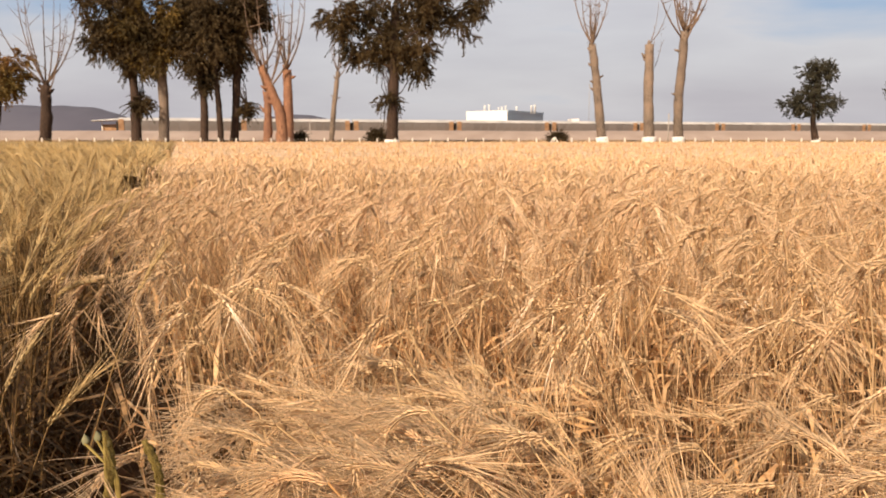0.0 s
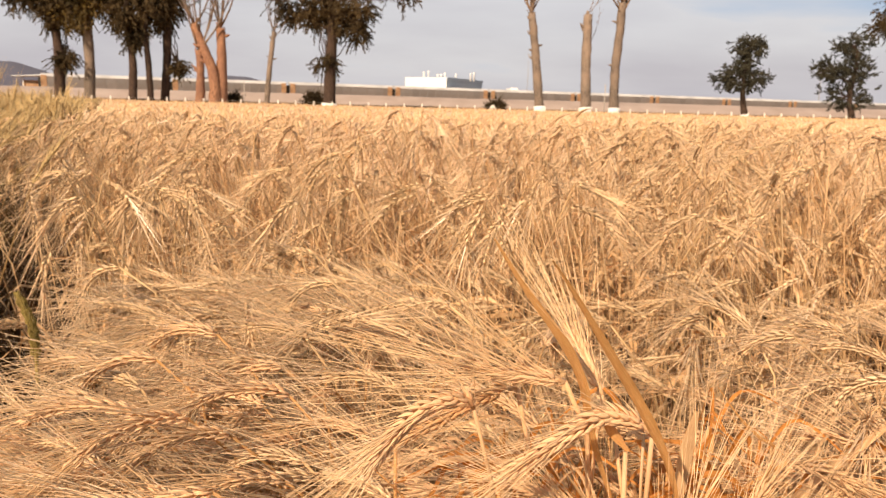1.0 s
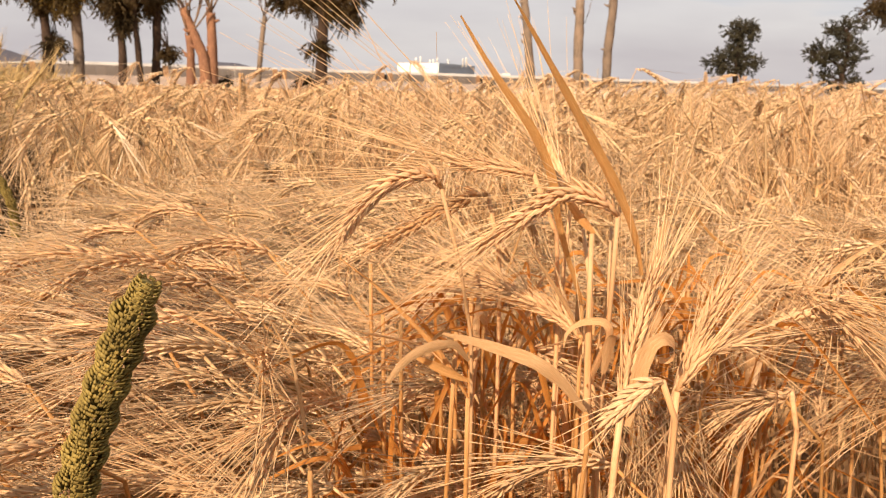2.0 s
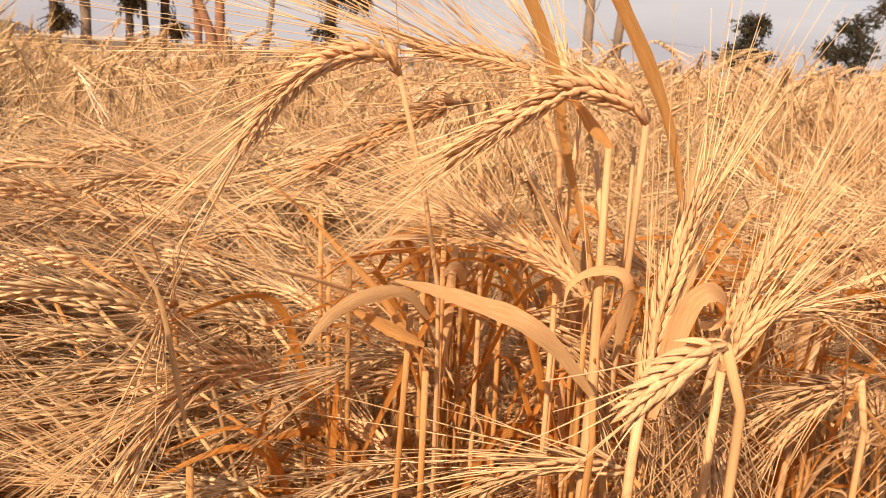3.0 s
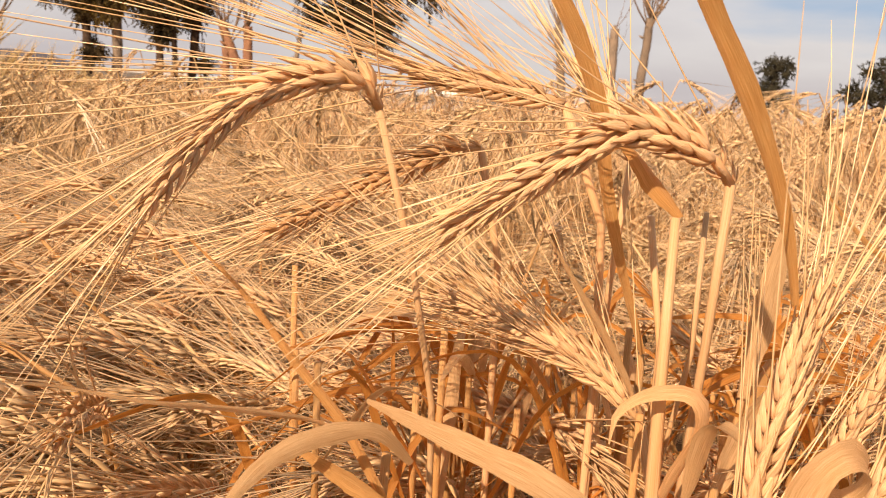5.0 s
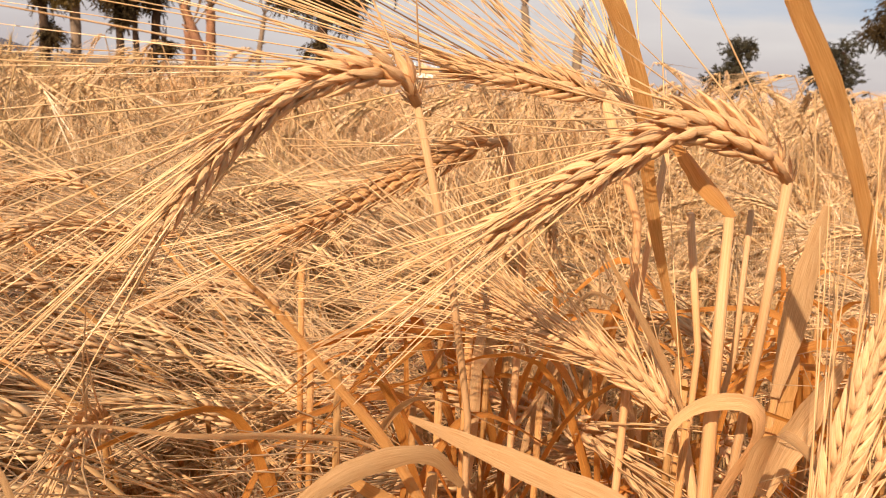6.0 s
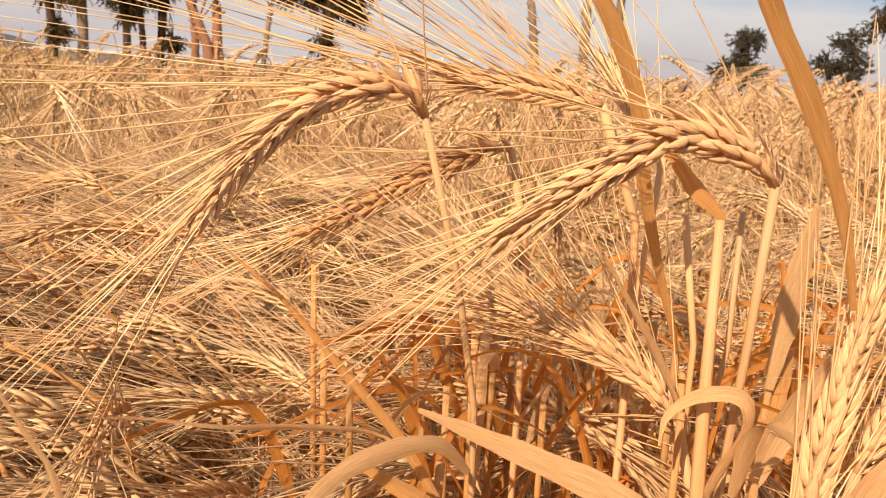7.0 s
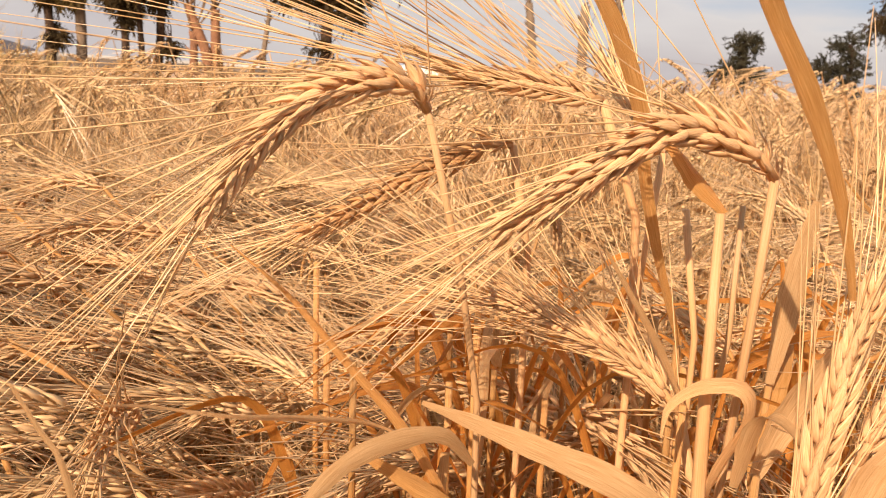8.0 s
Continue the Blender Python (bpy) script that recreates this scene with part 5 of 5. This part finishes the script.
def bank(x, y):
    X = -330 + 720 * x
    prof = ((0, 0.3), (0.18, 1.4), (0.4, 2.34), (0.6, 2.42), (1.0, 0.0))
    for (a, ha), (b, hb) in zip(prof, prof[1:]):
        if y <= b:
            h = ha + (hb - ha) * (y - a) / (b - a)
            break
    return X, 125 + 16 * y, h + 0.10 * noise.noise(Vector((X * 0.05, y * 3, 2))) + 0.05 * noise.noise(Vector((X * 0.6, y * 9, 2)))


sheet("bank", 0, 1, 0, 1, 300, 12, bank, BERM, "long low bank of pale pinkish dirt", "bank")
for x, h, w in ((24.03, 3.7, 0.06), (-14.16, 3.2, 0.05)):
    g = Geo()
    g.tube([(0, 0, -0.1), (0, 0, h * 0.5), (0, 0, h)], [w, w * 0.9, w * 0.8], 8)
    ob = thing("marker_post", (x, 84, 0), "slim grey post standing by the fence", "post")
    part("shaft", g, WIRE, ob)

# ---------------------------------------------------------------- the train
A = radians(18.0)
ALONG = Vector((math.cos(A), math.sin(A), 0))


def railcar():
    ob = thing("railcar", (0, 0, 0), "long covered freight railcar, pale roof, grey-brown slatted sides", "railcar", "cars of the train")
    L_, W_ = 26.4, 1.5
    g = Geo()
    g.box(-L_ / 2, -W_, 1.2, L_ / 2, W_, 5.2)
    part("body", g, CAR_SIDE, ob, smooth=False)
    g = Geo()
    for k in range(9):
        a = math.pi * k / 8
        for x in (-L_ / 2 - 0.05, L_ / 2 + 0.05):
            g.v.append(Vector((x, -math.cos(a) * (W_ + 0.06), 5.2 + math.sin(a) * 0.72)))
            g.g.append((0, 0))
        if k:
            g.face(2 * k - 2, 2 * k - 1, 2 * k + 1, 2 * k)
    g.face(*[2 * k for k in range(9)])
    g.face(*[2 * k + 1 for k in reversed(range(9))])
    part("roof", g, CAR_ROOF, ob, "pale curved roof", smooth=False)
    sp = Geo()
    sp.box(-0.98, -0.05, 1.9, 0.98, 0.0, 5.0)
    me = sp.mesh("side_panel", CAR_SIDE, smooth=False)
    for k in range(10):
        q = part("side_panel", me, None, ob)
        q.location = (-L_ / 2 + 3.3 + k * 2.2, -W_, 0)
    for s in (-1, 1):
        g = Geo()
        g.box(min(s * L_ / 2, s * (L_ / 2 - 1.2)), -W_ - 0.10, 1.3, max(s * L_ / 2, s * (L_ / 2 - 1.2)), -W_, 5.5)
        part("end_panel", g, CAR_END, ob, "rust-orange end panel", smooth=False)
        g = Geo()
        g.box(s * (L_ / 2 - 4.6) - 1.6, -1.2, 0.15, s * (L_ / 2 - 4.6) + 1.6, 1.2, 1.2)
        part("bogie", g, CAR_DARK, ob, smooth=False)
        g = Geo()
        g.box(min(s * L_ / 2, s * (L_ / 2 + 0.55)), -1.0, 0.9, max(s * L_ / 2, s * (L_ / 2 + 0.55)), 1.0, 5.0)
        part("end_door", g, CAR_DARK, ob, smooth=False)
    return ob


first = railcar()
START = Vector((-75.5, 182.0, 0))
for k in range(10):
    m = Matrix.Translation(START + ALONG * 27.4 * (k + 0.5)) @ Matrix.Rotation(A, 4, "Z")
    if k == 0:
        first.matrix_basis = m
    else:
        copy_thing(first, m)

# ---------------------------------------------------------------- factory, masts, hills
fac = thing("factory", (40, 450, 0), "large white flat-roofed factory with roof stacks", "factory")
CORNER, LEFT, RIGHT = Vector((-3.7, 0, 0)), Vector((-26.6, 13.2, 0)), Vector((22.5, 45.4, 0))


def wall_slab(a, b, z0, z1, thick):
    """An upright slab from a to b, its outer face on that line."""
    g = Geo()
    n = Vector((0, 0, 1)).cross((b - a).normalized()) * thick
    for z in (z0, z1):
        for q in (a, b, b + n, a + n):
            g.v.append(q + Vector((0, 0, z)))
            g.g.append((0, 0))
    for q in ((3, 2, 1, 0), (4, 5, 6, 7), (0, 1, 5, 4), (1, 2, 6, 5), (2, 3, 7, 6), (3, 0, 4, 7)):
        g.face(*q)
    return g


part("front_wall", wall_slab(LEFT, CORNER, 0, 17.0, 10), FACTORY, fac, "white sunlit wall", smooth=False)
part("side_wall", wall_slab(CORNER, RIGHT, 0, 16.98, 20), FACTORY_SHADE, fac, "blue-grey shaded wall", smooth=False)
part("parapet", wall_slab(CORNER + Vector((0.3, -0.5, 0)), RIGHT + Vector((0.3, -0.5, 0)), 15.6, 17.3, 1.0), FACTORY_SHADE, fac, smooth=False)
part("window_band", wall_slab(CORNER + Vector((0.2, -0.35, 0)), RIGHT + Vector((0.2, -0.35, 0)), 10.4, 11.2, 0.5), CAR_DARK, fac, smooth=False)
g = Geo()
g.box(0.3 - 40, -14, 0, 46.1 - 40, 0, 10.2)
part("low_hall", g, FACTORY, fac, smooth=False)
g = Geo()
g.box(-47.1 - 40, 10, 0, 0.3 - 40, 40, 9.6)
part("low_wing", g, FACTORY, fac, smooth=False)
for x in (24.5, 27.1, 32.7, 34.7, 37.0, 43.5, 52.3, 54.3):
    g = Geo()
    h = 16.5 + 3.4 * hr.uniform(0.7, 1.2)
    g.tube([(x - 40, 20, 15.9), (x - 40, 20, h), (x - 40, 20, h + 0.6)], [0.55, 0.5, 0.75], 8)
    part("chimney", g, FACTORY, fac)
for x0, x1, h in ((73.2, 80.4, 12.5),):
    g = Geo()
    g.box(-(x1 - x0) / 2, 0, 0, (x1 - x0) / 2, 20, h - 2)
    g.box(-(x1 - x0) / 3, 2, h - 2, (x1 - x0) / 4, 18, h)
    ob = thing("shed", ((x0 + x1) / 2, 455, 0), "far low white shed beyond the train", "shed")
    part("hall", g, FACTORY, ob, smooth=False)
can = thing("canopy", (-178.5, 455, 0), "wide thin white canopy roof over a small booth", "canopy")
g = Geo()
g.tube([(-24.5, 0, 11.3), (-8, 0, 12.0), (8, 0, 12.1), (24.5, 0, 11.5)], [0.35, 0.6, 0.6, 0.3], 4)
for v in g.v:
    v.y *= 9.0
part("roof", g, FACTORY, can, "thin white roof", smooth=False)
for x in (-19, -6, 7, 18):
    g = Geo()
    g.tube([(x, 0, 0), (x, 0, 6), (x, 0, 11.6)], [0.3, 0.28, 0.28], 6)
    part("post", g, FACTORY, can)
g = Geo()
g.box(-20, 1, 0, -11, 8, 9.4)
part("booth", g, CAR_END, can, "tan booth wall", smooth=False)
g = Geo()
g.box(4, 2, 0, 11, 8, 7.4)
part("booth", g, FACTORY_SHADE, can, smooth=False)
for x, z, w in ((81.1, 31, 0.16), (251.8, 23, 0.26)):
    ob = thing("mast", (x, 440, 0), "thin pale mast far beyond the train", "mast")
    g = Geo()
    g.tube([(0, 0, 0), (0, 0, z * 0.6), (0, 0, z)], [w, w * 0.8, w * 0.5], 6)
    part("pole", g, WIRE, ob)
    g = Geo()
    g.box(-w * 3, -w, z - 0.6, w * 3, w, z)
    part("head", g, WIRE, ob, smooth=False)


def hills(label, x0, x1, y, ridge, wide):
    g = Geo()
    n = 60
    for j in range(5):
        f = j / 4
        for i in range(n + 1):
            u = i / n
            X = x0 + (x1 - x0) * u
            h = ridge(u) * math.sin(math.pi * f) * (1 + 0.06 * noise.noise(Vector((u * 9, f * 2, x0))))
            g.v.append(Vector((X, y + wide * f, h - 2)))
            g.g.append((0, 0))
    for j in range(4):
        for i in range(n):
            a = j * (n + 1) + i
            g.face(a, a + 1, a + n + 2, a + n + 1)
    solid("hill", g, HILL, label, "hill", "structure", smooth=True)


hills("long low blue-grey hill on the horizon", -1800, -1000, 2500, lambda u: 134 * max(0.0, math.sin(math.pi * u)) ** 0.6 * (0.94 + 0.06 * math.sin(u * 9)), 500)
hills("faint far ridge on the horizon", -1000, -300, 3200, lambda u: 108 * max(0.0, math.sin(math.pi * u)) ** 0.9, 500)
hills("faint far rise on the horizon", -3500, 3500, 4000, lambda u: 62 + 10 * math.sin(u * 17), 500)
